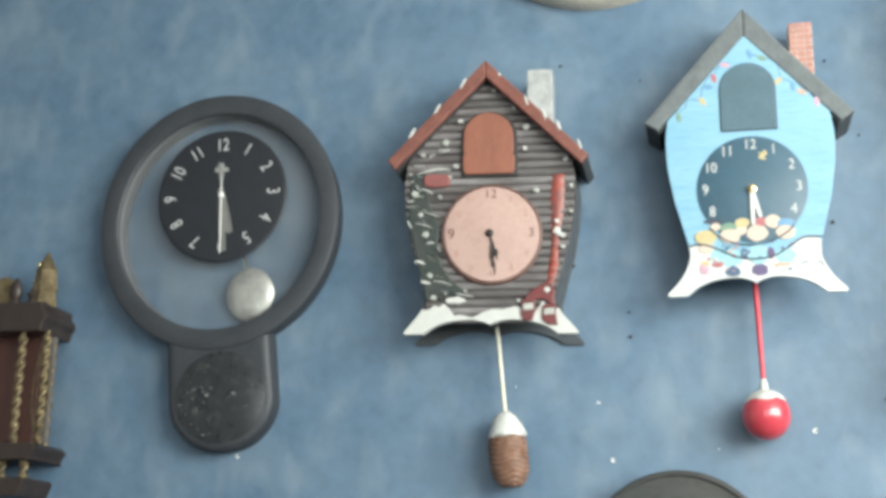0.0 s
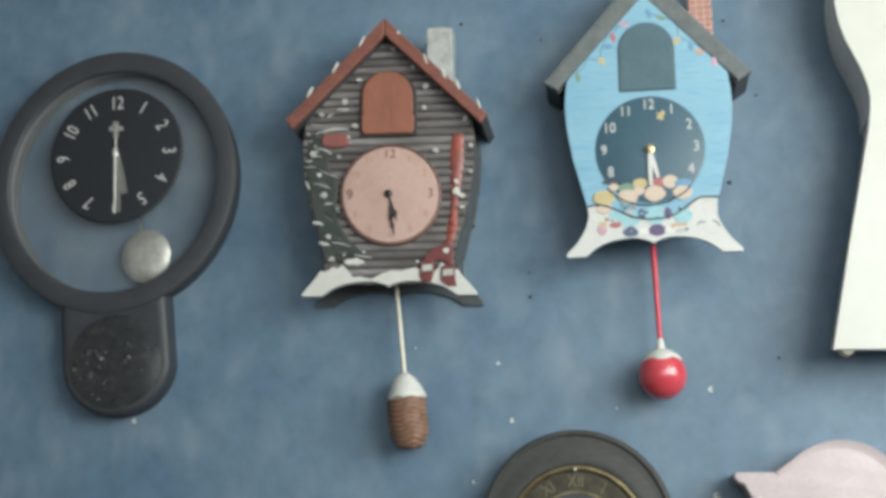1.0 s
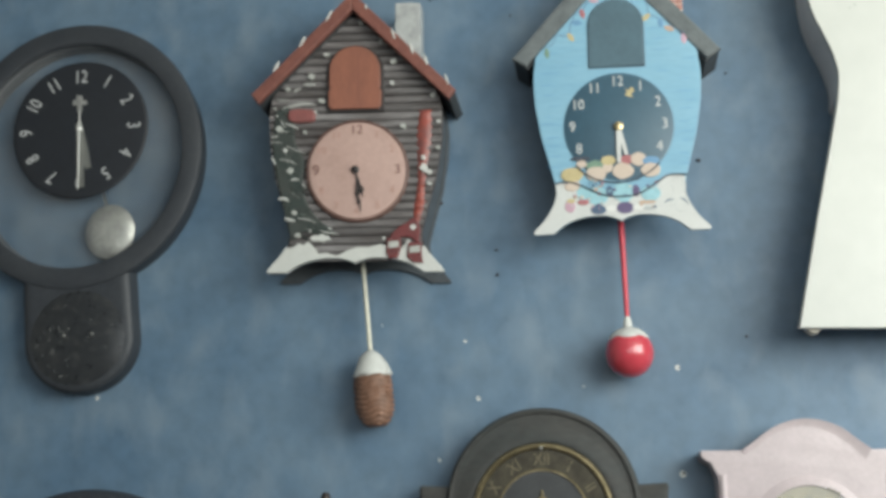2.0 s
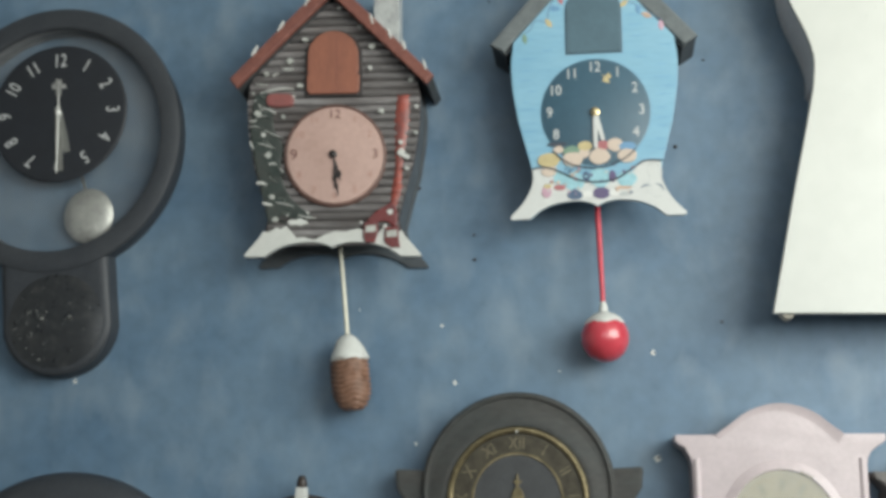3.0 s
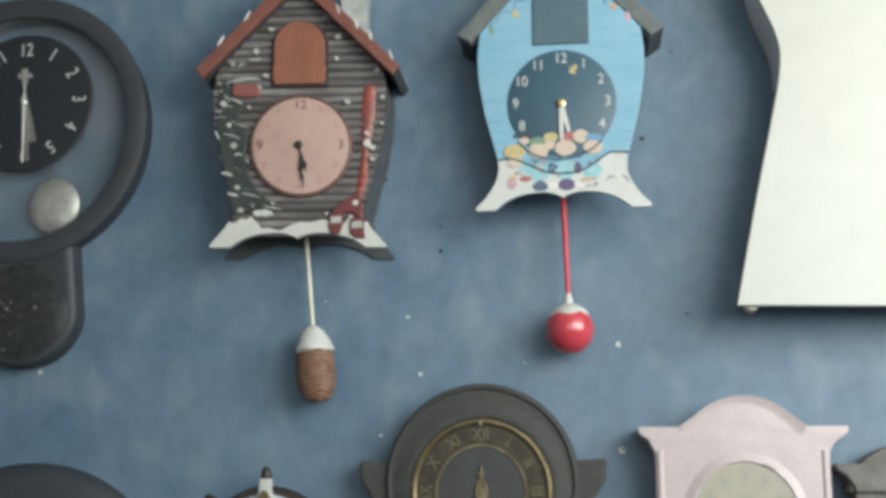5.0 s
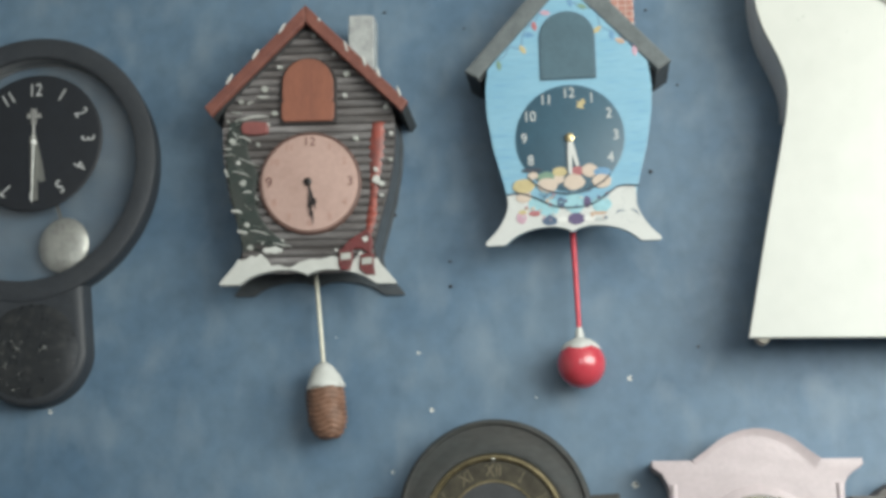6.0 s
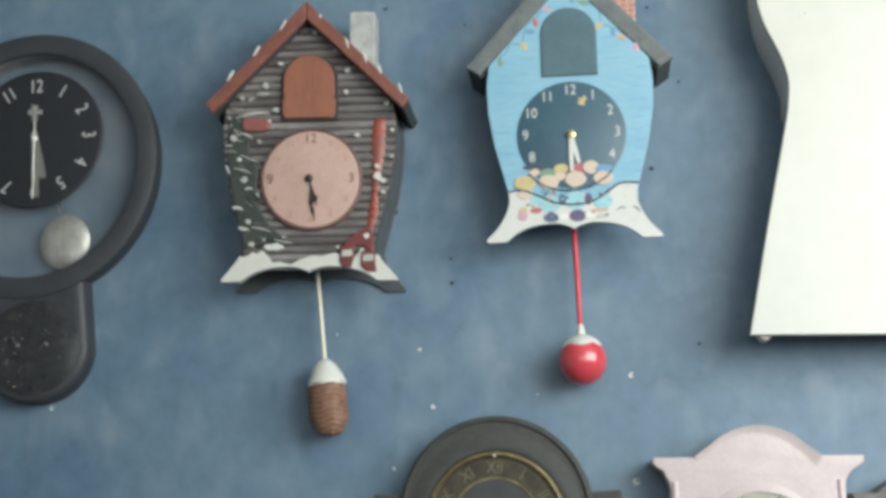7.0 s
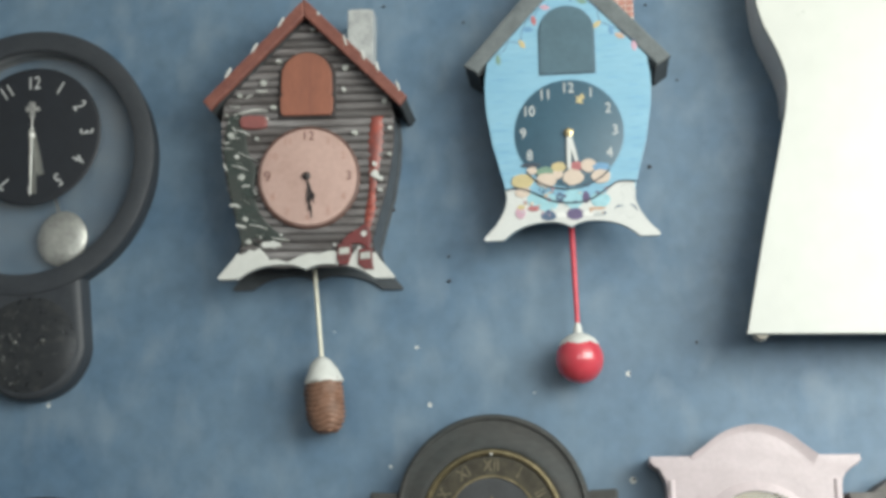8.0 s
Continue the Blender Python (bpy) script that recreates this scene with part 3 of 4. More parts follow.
def log_cabin_clock(x, z, tilt):
    c = thing("cuckoo_clock", x, z, tilt, "log-cabin cuckoo clock with snowy roof and red-brown door", "cuckoo clock", "house-shaped cuckoo clocks", (1.042, 1.028))
    side = flank(-92, 206, 26)
    back = [(px * 0.97, pz) for px, pz in side + [(-px, pz) for px, pz in reversed(side)]]
    part("case", prism(back, 5, 67, 1), M_SIDE, c, "dark blue-grey case sides")
    # The back board's dark tone stands for the shadow below the feet.
    part("back_board", prism(plate_outline(0.965, 0.82), 0, 5, 0.5), M_SIDE, c, "back board against the wall, toned like the shadow under the feet")
    part("front_board", prism(plate_outline(0.965, 0.82), 67, 70.5, 0.5), M_LOGGAP, c)
    # each log a rounded bar across the front
    pitch = 10.4
    zz = -112
    first = zz
    while zz < 196:
        z0, z1 = zz + 0.5, zz + pitch - 0.5
        w0, w1 = half_width(max(z0, -88)) - 0.6, half_width(max(z1, -88)) - 0.6
        bm = bmesh.new()
        ends = []
        for sgn in (-1, 1):
            row = []
            for i in range(7):
                a = math.pi * i / 6
                q = (1 - math.cos(a)) / 2
                w = w0 + (w1 - w0) * q
                row.append(bm.verts.new(V(sgn * w, 70.2 + 3.4 * math.sin(a), z0 + (z1 - z0) * q)))
            ends.append(row)
        for i in range(6):
            bm.faces.new((ends[0][i], ends[0][i + 1], ends[1][i + 1], ends[1][i]))
        bm.faces.new((ends[0][6], ends[0][0], ends[1][0], ends[1][6]))
        bm.faces.new(ends[0])
        bm.faces.new(ends[1])
        part("log", bm, M_LOG, c, smooth=60)
        zz += pitch
    # snowy base
    edge = [(80, -86), (72, -97), (64, -86), (58, -95), (50, -104), (40, -94), (30, -92), (16, -96), (4, -95), (-8, -99), (-22, -106), (-34, -102),
            (-44, -103), (-50, -94), (-56, -88), (-62, -92), (-68, -90), (-76, -96), (-80, -94)]
    lower = [p for p in foot_line(0.965, 0.82) if p[1] < -94]
    part("snow_base", prism(lower + edge[1:-1], 70, 77.5, 1.2), M_SNOW, c, "white snow-painted base with two feet")
    part("snow_patch", blob(-41, -84, 12, 4.5, 72, 77, 3), M_SNOW, c)
    for s in (-1, 1):
        rf = part("roof_slope", slab(s, 224, 204, (124, 93), (117, 85), 0, 84), M_ROOFBACK, c, "roof slope behind its red edge, shade put into its dark colour")
        sl = part("fascia", slab(s, 226, 203, (125, 95), (116, 84), 84, 92, 2), M_ROOF, rf, "red-brown roof edge with snow dabs")
        dabs = ((-29, 194), (-62, 161), (-94, 130)) if s < 0 else ((52, 169), (74, 149), (91, 134), (116, 108), (18, 205))
        for i, (dx, dz) in enumerate(dabs):
            slope = -0.8 if s > 0 else 0.9
            ln = 8 if i < 4 else 3
            pts = [(dx - ln * 0.45 + (0.9 * ln * j / 5) * (1 if s < 0 else 0.55), dz + s * 0 - (ln * 0.8 if s < 0 else -ln * 0.9) + (1.75 * ln * j / 5) * (1 if s < 0 else -1)) for j in range(6)]
            part("snow_dab", stroke([(qx + 0.7 * math.sin(3 * j + i), qz) for j, (qx, qz) in enumerate(pts)], 0.6, 2.8 - 0.4 * i, 91.3, 1.5, mid=3.4 + 0.5 * (i % 3)), M_SNOW, rf)
    part("chimney", prism([(46, 150), (79, 150), (79, 224), (68, 225.5), (47.5, 225)], 26, 54, 1.5), M_CHIM, c, "frosted white-grey chimney")
    # door with a notched lower part, on a dark surround
    dpts = arch(0.5, 78, 65, 81)
    part("door_surround", prism([(0.5 + (px - 0.5) * 1.1, 116 + (pz - 116) * 1.07) for px, pz in dpts], 70, 74.8, 1), M_LOGGAP, c)
    door = [(-28, 78), (29, 78), (32.5, 82), (33, 101), (30.5, 105), (32, 109), (31.5, 130)] + [(0.5 + 31 * math.cos(math.pi * i / 20), 128.5 + 31 * math.sin(math.pi * i / 20)) for i in range(1, 20)] + [(-30.5, 130), (-31, 109), (-29.5, 105), (-32, 101), (-31.5, 82)]
    dr = part("door", prism(door, 72, 79, 1.4), M_DOOR, c, "orange-brown arched cuckoo door")
    part("door_seam", prism([(4.6, 80), (5.3, 80), (5.3, 150), (4.6, 150)], 78.6, 79.15), M_ROOF, dr)
    # dial
    dial = part("dial", lathe([(0, 79), (55, 79), (57.5, 78.6), (58.8, 77), (59, 72), (0, 72)], 3, -0.5, 64, 1.04, closed=False), M_PINK, c, "salmon-pink dial with faded numerals", smooth=40)
    part("dial_surround", lathe([(59, 70), (59, 77), (60, 78), (61.5, 77.4), (62.5, 75), (62.5, 70)], 3, -0.5, 64, 1.04), M_DIALRIM, dial, "brown dial rim, toned like the shadow groove round the dial", smooth=40)
    for h in range(1, 13):
        a = radians(h * 30)
        strong = h in (12, 3, 9)
        writing("numeral", str(h), 3 + 49.5 * math.sin(a), -0.5 + 51 * math.cos(a), {12: 16, 3: 16, 9: 19}.get(h, 12), 79.2, M_DARKPRINT if strong else M_BROWNPRINT, dial)
    mh = part("minute_hand", stroke([(1.5 + 6 * t + 1.2 * math.sin(t * 9), -1 - 52 * t) for t in (i / 14 for i in range(15))], 1.5, 0.8, 80.4, 1.0, mid=3.0), M_HAND, c, "black serpentine minute hand")
    for bx, bz, r in ((4.3, -30, 2.6), (6, -40, 2.2)):
        part("hand_scroll", lathe([(r, 80.4), (r, 81.6), (r * 0.5, 81.6), (r * 0.5, 80.4)], bx, bz, 16, 1.6), M_HAND, mh)
    hh = part("hour_hand", stroke([(1.5 + 9 * t, -1 - 33 * t) for t in (i / 8 for i in range(9))], 1.6, 1.0, 79.4, 0.9, mid=3.4), M_HAND, c, "black pierced hour hand")
    part("hand_scroll", lathe([(3.4, 79.4), (3.4, 80.4), (1.6, 80.4), (1.6, 79.4)], 8.4, -25, 16, 1.4), M_HAND, hh)
    part("hub", lathe([(0, 83.5), (2, 83.5), (4.8, 81.8), (5, 79), (0, 79)], 1.5, 0, 20, closed=False), M_HAND, c, smooth=50)
    # fir tree in relief with snow on its boughs
    fir = smooth_line([(-98, 78), (-84, 82), (-76, 60), (-72, 34), (-62, 14), (-64, -12), (-58, -40), (-44, -60), (-26, -76), (-40, -80), (-62, -76), (-76, -86), (-82, -66), (-88, -40), (-96, -8), (-102, 36)], 4)
    tree = part("fir_tree", prism(fir, 70, 75.6, 2), M_FIR, c, "dark green fir tree in relief")
    snow = ((-63, 112, -49, 112, 3.9), (-75, 103, -67, 106, 2.2), (-96, 93, -82, 92, 2.8), (-90, 80, -79, 83, 2.5), (-83, 83, -48, 85, 4.5), (-85, 61, -70, 54, 3.9), (-92, 66, -85, 57, 2.2), (-94, 50, -81, 50, 2.5), (-103, 45, -94, 46, 3.1), (-103, 37, -88, 36, 2.2), (-84, 33, -60, 22, 2.5), (-92, 16, -71, 9, 2.8), (-102, 19, -97, 9, 2.8), (-78, -11, -68, -11, 3.9), (-64, -16, -60, -21, 2.2), (-93, -34, -80, -37, 5.6), (-85, -59, -72, -62, 5.6), (-69, -59, -46, -65, 3.1), (-41, -75, -20, -79, 3.1))
    for i, (x0, z0, x1, z1, w) in enumerate(snow):
        mx, mz = (x0 + x1) / 2, (z0 + z1) / 2 + (2.4 if abs(x1 - x0) > 30 else 1.2 if i % 2 else -0.5)
        part("snow_bough", stroke(smooth_line([(x0, z0), (mx, mz), (x1, z1)], 5), w * 0.6, w * 0.35, 73.5, 4.0, mid=w), M_SNOW, tree)
    # darker needles and thin frosted twigs between the snowy boughs
    r3 = random.Random(21)
    for i in range(30):
        z0 = r3.uniform(-80, 84)
        left = -half_width(z0) + 4
        x0 = r3.uniform(left, left + 24)
        a, ln = r3.uniform(-0.7, 0.1), r3.uniform(6, 13)
        pts = smooth_line([(x0, z0), (x0 + ln * 0.5 * math.cos(a), z0 + ln * 0.5 * math.sin(a) + r3.uniform(-1, 1.5)), (x0 + ln * math.cos(a), z0 + ln * math.sin(a))], 4)
        part("needles" if i % 4 else "frosted_twig", stroke(pts, 1.2, 0.6, 74, 2.4, mid=r3.uniform(1.6, 3.4) if i % 4 else 0.9), M_FIR if i % 4 else M_GREYSNOW, tree)
    spots = ((-54, 122, 3.9, 0), (-83, 106, 2.9, 0), (-41, 90, 3.2, 0), (-93, 55, 4.1, 0), (-85, 27, 2.7, 1), (-79, 1, 3.9, 0), (-73, -52, 3.2, 0), (-69, -80, 3.4, 0), (-54, -75, 1.5, 1), (-30, -72, 1.5, 1), (-61, 50, 2.4, 0), (-33, 150, 1.9, 0), (-96, 71, 1.2, 1), (-99, 81, 1.5, 0), (-49, 76, 1.7, 1), (96, 94, 2.9, 0), (102, 60, 2.2, 1), (59, 55, 3.2, 0), (101, 27, 2.4, 0), (35, -85, 1.9, 1))
    upper = ((-36, 150, 2.2, 1), (46, 111, 2.6, 1), (48, 139, 4.2, 0), (33, 165, 2.6, 0), (8, 190, 3, 0))
    for i, (bx, bz, r, white) in enumerate(spots + upper):
        part("snow_spot", blob(bx, bz, r, r * 0.95, 70.5, 77.4, 20 + i), M_SNOW if white else M_GREYSNOW, c)
    mx, mz = -65, 71
    part("mitten", prism(smooth_line([(mx - 17, mz), (mx - 15, mz + 6.5), (mx - 6, mz + 8.5), (mx + 8, mz + 8), (mx + 15.5, mz + 6), (mx + 16.5, mz - 1), (mx + 14.5, mz - 7), (mx + 4, mz - 9), (mx - 9, mz - 8.5), (mx - 15.5, mz - 6)], 3), 72, 79, 2.4), M_ROSE, c, "dull red mitten shape")
    # red straps with a pair of boots hanging at the corner
    strap = smooth_line([(86, 76), (84, 41), (81, -3), (79, -25), (77, -44), (73, -66)], 8)
    width = smooth_line([(0, 15), (1, 19), (2, 11), (3, 10), (4, 13), (5, 8)], 8)
    bm = bmesh.new()
    rows = []
    for (sx, sz), (_, sw) in zip(strap, width):
        d = 71.4 + 2.6 * math.sin(math.pi * (((sz - first) / pitch) % 1.0))
        rows.append([bm.verts.new(V(sx + sw * q, d + dd, sz)) for q, dd in ((-0.5, -1.6), (-0.42, 0.2), (0, 0.9), (0.42, 0.2), (0.5, -1.6))])
    for ra, rb in zip(rows, rows[1:]):
        for i in range(4):
            bm.faces.new((ra[i], ra[i + 1], rb[i + 1], rb[i]))
        bm.faces.new((ra[4], ra[0], rb[0], rb[4]))
    bm.faces.new(rows[0])
    bm.faces.new(rows[-1])
    st = part("red_strap", bm, M_RED, c, "red strap painted over the log relief", smooth=60)
    for i, (bx, bz, rx, rz) in enumerate(((83, 15, 2.6, 2.6), (84, 2, 4.4, 5.2), (89, -3, 4, 3), (70, -72, 3.6, 3.6), (90, -18, 3, 1.6))):
        part("snow_spot", blob(bx, bz, rx, rz, 73, 77.4, 50 + i), M_SNOW, st)
    part("red_bow", prism(smooth_line([(42, -82), (52, -72), (62, -66), (72, -60), (78, -72), (76, -90), (66, -84), (56, -84), (46, -88)], 3), 72, 77.2, 1.4), M_DEEPRED, c, "deep red bow")
    for bx, bz, lean in ((47, -97, -2), (72, -103, 3)):
        bt = part("boot", prism([(bx - 8, bz + 12), (bx + 8, bz + 13), (bx + 8.5, bz - 2), (bx + 7 + lean, bz - 13), (bx - 4 + lean, bz - 13), (bx - 9, bz - 6)], 74, 80, 1.5), M_DEEPRED, c, "small dark red boot")
        part("boot_band", prism([(bx - 6, bz - 1), (bx + 6.5, bz), (bx + 6, bz + 8), (bx - 6, bz + 7)], 79.6, 80.8, 0.4), M_GREYSNOW, bt)
    # the moulding hangs a little out of square
    skew = Matrix(((1, 0, 0, 0), (0, 1, 0, 0), (-0.034, 0, 1, 0), (0, 0, 0, 1)))
    for ob in c.children_recursive:
        ob.data.transform(skew)
    # pendulum
    p = part("pendulum", turned([(2.7, -168), (2.5, -60), (2.4, 20)], 0, 0, 12), M_ROD, c, "cream pendulum rod", smooth=50)
    p.matrix_basis = Matrix.Translation(V(-2, 32, -58)) @ Matrix.Rotation(radians(-4.6), 4, "Y")

    def scales(a, zz2):
        return 1.5 * math.sin(zz2 * 1.05 + 2.0 * math.sin(a * 4)) + 0.5 * math.sin(a * 9 + zz2)

    prof = [(22.5 * (1 - max(0, (k2 - 0.62) / 0.38) ** 2 * 0.42) * (0.93 + 0.07 * min(1, k2 * 5)), -184 - 63 * k2) for k2 in (i / 40 for i in range(41))]
    prof.append((8, -249))
    part("pine_cone", turned(prof, 0, 0, 36, scales), M_CONE, p, "brown ribbed cone-shaped weight", smooth=70)
    cap = [(4, -157), (8, -159), (13, -164), (18, -173), (21, -181), (23.4, -186), (24, -189), (21, -190)]
    part("snow_cap", turned(cap, 0, 0, 28, lambda a, z2: 0.9 * math.sin(a * 3 + z2) - (1.6 + 1.6 * math.sin(a * 7)) * (z2 < -187)), M_SNOW, p, "white snow cap", smooth=60)
    return c


log_cabin_clock(-0.0942, 1.9967, 1.4)


def blue_house_clock(x, z, tilt):
    c = thing("cuckoo_clock", x, z, tilt, "sky-blue cuckoo clock with grey roof and printed winter scene", "cuckoo clock", "house-shaped cuckoo clocks", (0.96, 0.987))
    side = flank(-84, 206, 26)
    part("case", prism([(px * 0.9, pz) for px, pz in side + [(-px, pz) for px, pz in reversed(side)]], 0, 69, 1), M_SIDE, c, "dark case behind the front")
    part("front_board", prism(plate_outline(), 70, 75, 0.6), M_BLUE, c, "sky-blue printed wooden front")
    part("front_edge", prism([(px * 0.997, pz) for px, pz in plate_outline()], 69, 70.2), M_SIDE, c)
    for s in (-1, 1):
        rf = part("roof_slope", slab(s, 246, 208, (132, 96), (114, 84), 0, 66, 1), M_ROOFBACK, c, "roof slope, shade put into its dark colour")
        part("fascia", slab(s, 248, 209, (134, 97), (116, 86), 66, 74, 3), M_GREYROOF, rf, "matt grey-green roof edge")
    ch = part("chimney", box(60, 90, 150, 234, 20, 46, 0.6), M_MORTAR, c, "red brick chimney")
    for row in range(9):
        off = 0 if row % 2 else 5
        for bx in (60.6, 70.6, 80.6):
            x0, x1 = max(60.3, bx + off - (5 if not row % 2 else 0)), min(89.7, bx + off + 8.6 - (5 if not row % 2 else 0) + (4 if not row % 2 and bx > 72 else 0))
            if x1 - x0 > 2:
                part("brick", box(x0, x1, 163 + row * 8, 169.4 + row * 8, 45, 47.2), M_BRICK, ch)
    # faint plank joints
    r = random.Random(11)
    for i in range(30):
        zz = -48 + (i % 15) * 13.4 + r.uniform(-2, 2)
        sgn = -1 if i < 15 else 1
        w = half_width(zz)
        lo = 74 if abs(zz) < 66 else (38 if zz > 70 else 60)
        if w - lo < 12:
            continue
        ln = r.uniform(10, 24)
        cx = sgn * r.uniform(lo, max(lo + 1, w - ln - 2))
        part("plank_line", stroke([(cx, zz), (cx + sgn * ln * 0.5, zz + r.uniform(-0.7, 0.7)), (cx + sgn * ln, zz)], 0.4, 0.3, 74.9, 0.3, mid=0.9), M_BLUELINE, c)
    part("door_surround", prism([(0.8 + (px - 0.8) * 1.035, 124 + (pz - 124) * 1.025) for px, pz in arch(0.8, 79, 70, 90)], 74, 75.4), PRINT["ink"], c)
    part("door", prism(arch(0.8, 79, 70, 90), 74.5, 77.2, 0.8), M_SLATEDOOR, c, "slate-blue arched cuckoo door")
    dial = part("dial", lathe([(0, 76.2), (68.5, 76.2), (69.4, 75.8), (69.6, 74), (0, 74)], 0.5, 1.0, 72, closed=False), M_SLATE, c, "slate-blue dial with white numerals", smooth=40)
    for h in (8, 9, 10, 11, 12, 1, 2, 3, 4):
        a = radians(h * 30)
        writing("numeral", str(h), 0.5 + 58.5 * math.sin(a), 1.5 + 57.5 * math.cos(a), 18.6, 76.4, M_WHITE, dial, 0, 0.9)
    part("yellow_star", prism(smooth_line([(10, 49), (15, 47), (18, 51), (22, 46), (18, 42), (20, 38), (14, 39), (10, 41), (13, 44)], 3), 76, 76.8), PRINT["yellow"], dial, "small yellow printed shape")
    # white base
    base = [p for p in foot_line() if p[1] < -80]
    topline = [(81, -67), (70, -62), (56, -64), (44, -78), (20, -88), (-4, -91), (-30, -86), (-52, -74), (-64, -70), (-82, -69)]
    part("snow_base", prism(base + [(80.5, -78)] + topline + [(-80.5, -78)], 74.8, 75.8), M_WHITE, c, "white printed base with two feet")
    # the printed crowd: plain patches of colour, overlapping like paper
    bodies = (("teal", -47.1, -82.5, 8.1, 9.5), ("teal", -29.4, -87.7, 14.3, 11.4), ("teal", 3.7, -84.1, 13.8, 12.4), ("teal", 36.8, -86.5, 12.4, 10.5), ("navy", -13.6, -82.5, 4.8, 7.1), ("plum", 19.1, -82.5, 4.8, 7.6), ("navy", -28.2, -105, 10.0, 6.2), ("plum", 4.9, -103.6, 11.0, 7.6), ("white", -12.1, -104.5, 7.1, 3.8), ("white", 21.9, -104, 8.1, 3.8), ("pink", -63.7, -99.7, 6.5, 7.5), ("yellow", -62.5, -93, 5.2, 3.3), ("red", -47.1, -94.9, 7.6, 3.6), ("grey", 35.6, -105, 8.6, 2.6), ("orange", 33.2, -97.3, 11.0, 2.1))
    heads = (("flesh", -47.6, -46.5, 6.7, 4.8), ("ink", -49.5, -39.3, 12.9, 2.9), ("flesh", -60.1, -72.9, 10.5, 7.6), ("yellow", -60.1, -59.4, 14.3, 9.0), ("green", -30.1, -48.9, 12.4, 6.7), ("flesh", -30.1, -59.4, 13.1, 9.5), ("flesh", -15.2, -51.8, 7.1, 6.7), ("yellow", -14, -43.1, 9.5, 6.2), ("red", 8.4, -42.6, 8.6, 6.2), ("flesh", 3.7, -56.6, 13.3, 10.5), ("flesh", 23.8, -42.6, 10.0, 8.6), ("blue", 39.2, -45, 11.0, 5.7), ("flesh", 39.2, -57, 12.4, 9.0))
    patches = bodies + heads
    scene_print = part("printed_ground", blob(-8, -99, 66, 8, 75, 75.95, 2, 22, 0.12), M_WHITE, c)
    for i, (col, px, pz, rx, rz) in enumerate(patches):
        part("colour_patch", blob(px, pz, rx, rz, 75, 76.25 + i * 0.03, 100 + i, 16, 0.08), PRINT[col], scene_print)
    for i in range(34):
        px, pz = r.uniform(-72, 46), r.uniform(-104, -68)
        part("colour_patch", blob(px, pz, r.uniform(1, 3.0), r.uniform(0.8, 2.4), 75, 77.15, 300 + i, 8, 0.3), PRINT[r.choice(("teal", "pink", "grey", "flesh", "navy", "plum", "orange", "red"))], scene_print)
    for pts, w in (([(-54.2, -48.2), (-44.8, -57.8), (-28.2, -67.3), (-2.2, -71.4), (19.1, -68.1), (38, -59), (49.8, -48.9)], 2.1), ([(-81.4, -70.5), (-66, -68.5), (-47.1, -74.5), (-23.5, -85.8), (2.5, -89.4), (26.2, -85.3), (47.4, -72.1), (61.6, -64.2), (84.1, -64.9)], 2.1)):
        part("wire_line", stroke(smooth_line(pts, 6), w, w, 77.2, 0.6), PRINT["ink"], c, "dark printed wire line")
    for pts in ([(62.8, -73.3), (65.9, -69), (73.4, -68.1), (77.7, -72.1), (77.2, -80.5), (79.3, -87.7)], [(62.8, -75.7), (65.9, -85.3), (64, -93.7), (61.6, -106.9)], [(68.7, -94.9), (66.8, -104.5), (71.1, -110.5), (78.2, -109.3)], [(81.7, -75.7), (80.5, -86.5), (82.4, -92.5)]):
        part("grey_line", stroke(smooth_line(pts, 5), 0.8, 0.8, 75.7, 0.35), PRINT["grey"], c)
    for pts in ([(54, -99.2), (59.2, -95.4), (65.9, -95.4)], [(73.4, -94), (78.6, -95.9), (83.4, -102.1)]):
        part("ink_curve", stroke(smooth_line(pts, 5), 0.6, 0.8, 75.7, 0.4, mid=2.2), PRINT["navy"], c)
    # string of coloured bulbs
    for i, (col, px, pz, ang) in enumerate((("pink", -26.1, 169.6, 10), ("red", -41.0, 152.3, 75), ("blue", -48.5, 140.9, 5), ("yellow", -56.8, 121.3, 55), ("green", -88.3, 101.4, 80), ("blue", 6.5, 182.0, 70), ("green", 22.4, 175.6, 20), ("yellow", 40.8, 142.9, -40), ("blue", 59.0, 134.5, 80), ("orange", 69.7, 126.1, 25), ("pink", 87.4, 111.6, 80))):
        a = radians(ang)
        part("bulb", stroke([(px - 7 * math.cos(a) + 14 * math.cos(a) * t, pz + 7 * math.sin(a) - 14 * math.sin(a) * t) for t in (k / 6 for k in range(7))], 2, 1, 74.9, 0.5, mid=8), PRINT[col], c, col + " printed bulb")
    for pts in ([(-91.1, 107.8), (-80.5, 114.2), (-74.6, 125.1), (-60.4, 123.6), (-56.8, 138.3), (-54.9, 143.4), (-47.4, 154.9), (-40.3, 157.4), (-34.4, 167.6), (-21.4, 172.7)], [(2.3, 184.1), (16.5, 179.0), (30.7, 173.9), (41.3, 165.0), (44.4, 148.5), (54.3, 142.1), (66.1, 135.8), (75.6, 126.9), (89.8, 118.5)]):
        part("wire_line", stroke(smooth_line(pts, 5), 1.3, 1.3, 74.8, 0.35), PRINT["navy"], c)
    hand("minute_hand", 0, 0, 180.5, 47, 5, 5, 78.6, M_WHITE, c, 0.9, "white minute hand")
    hand("hour_hand", 0, 0, 166, 38, 5, 5, 77.6, M_WHITE, c, 0.9, "white hour hand")
    part("hub", lathe([(0, 84), (2.5, 83.5), (3.5, 81), (5.4, 80.4), (6, 78), (6, 76), (0, 76)], 0, 0, 20, closed=False), M_GOLD, c, "brass hub", smooth=50)
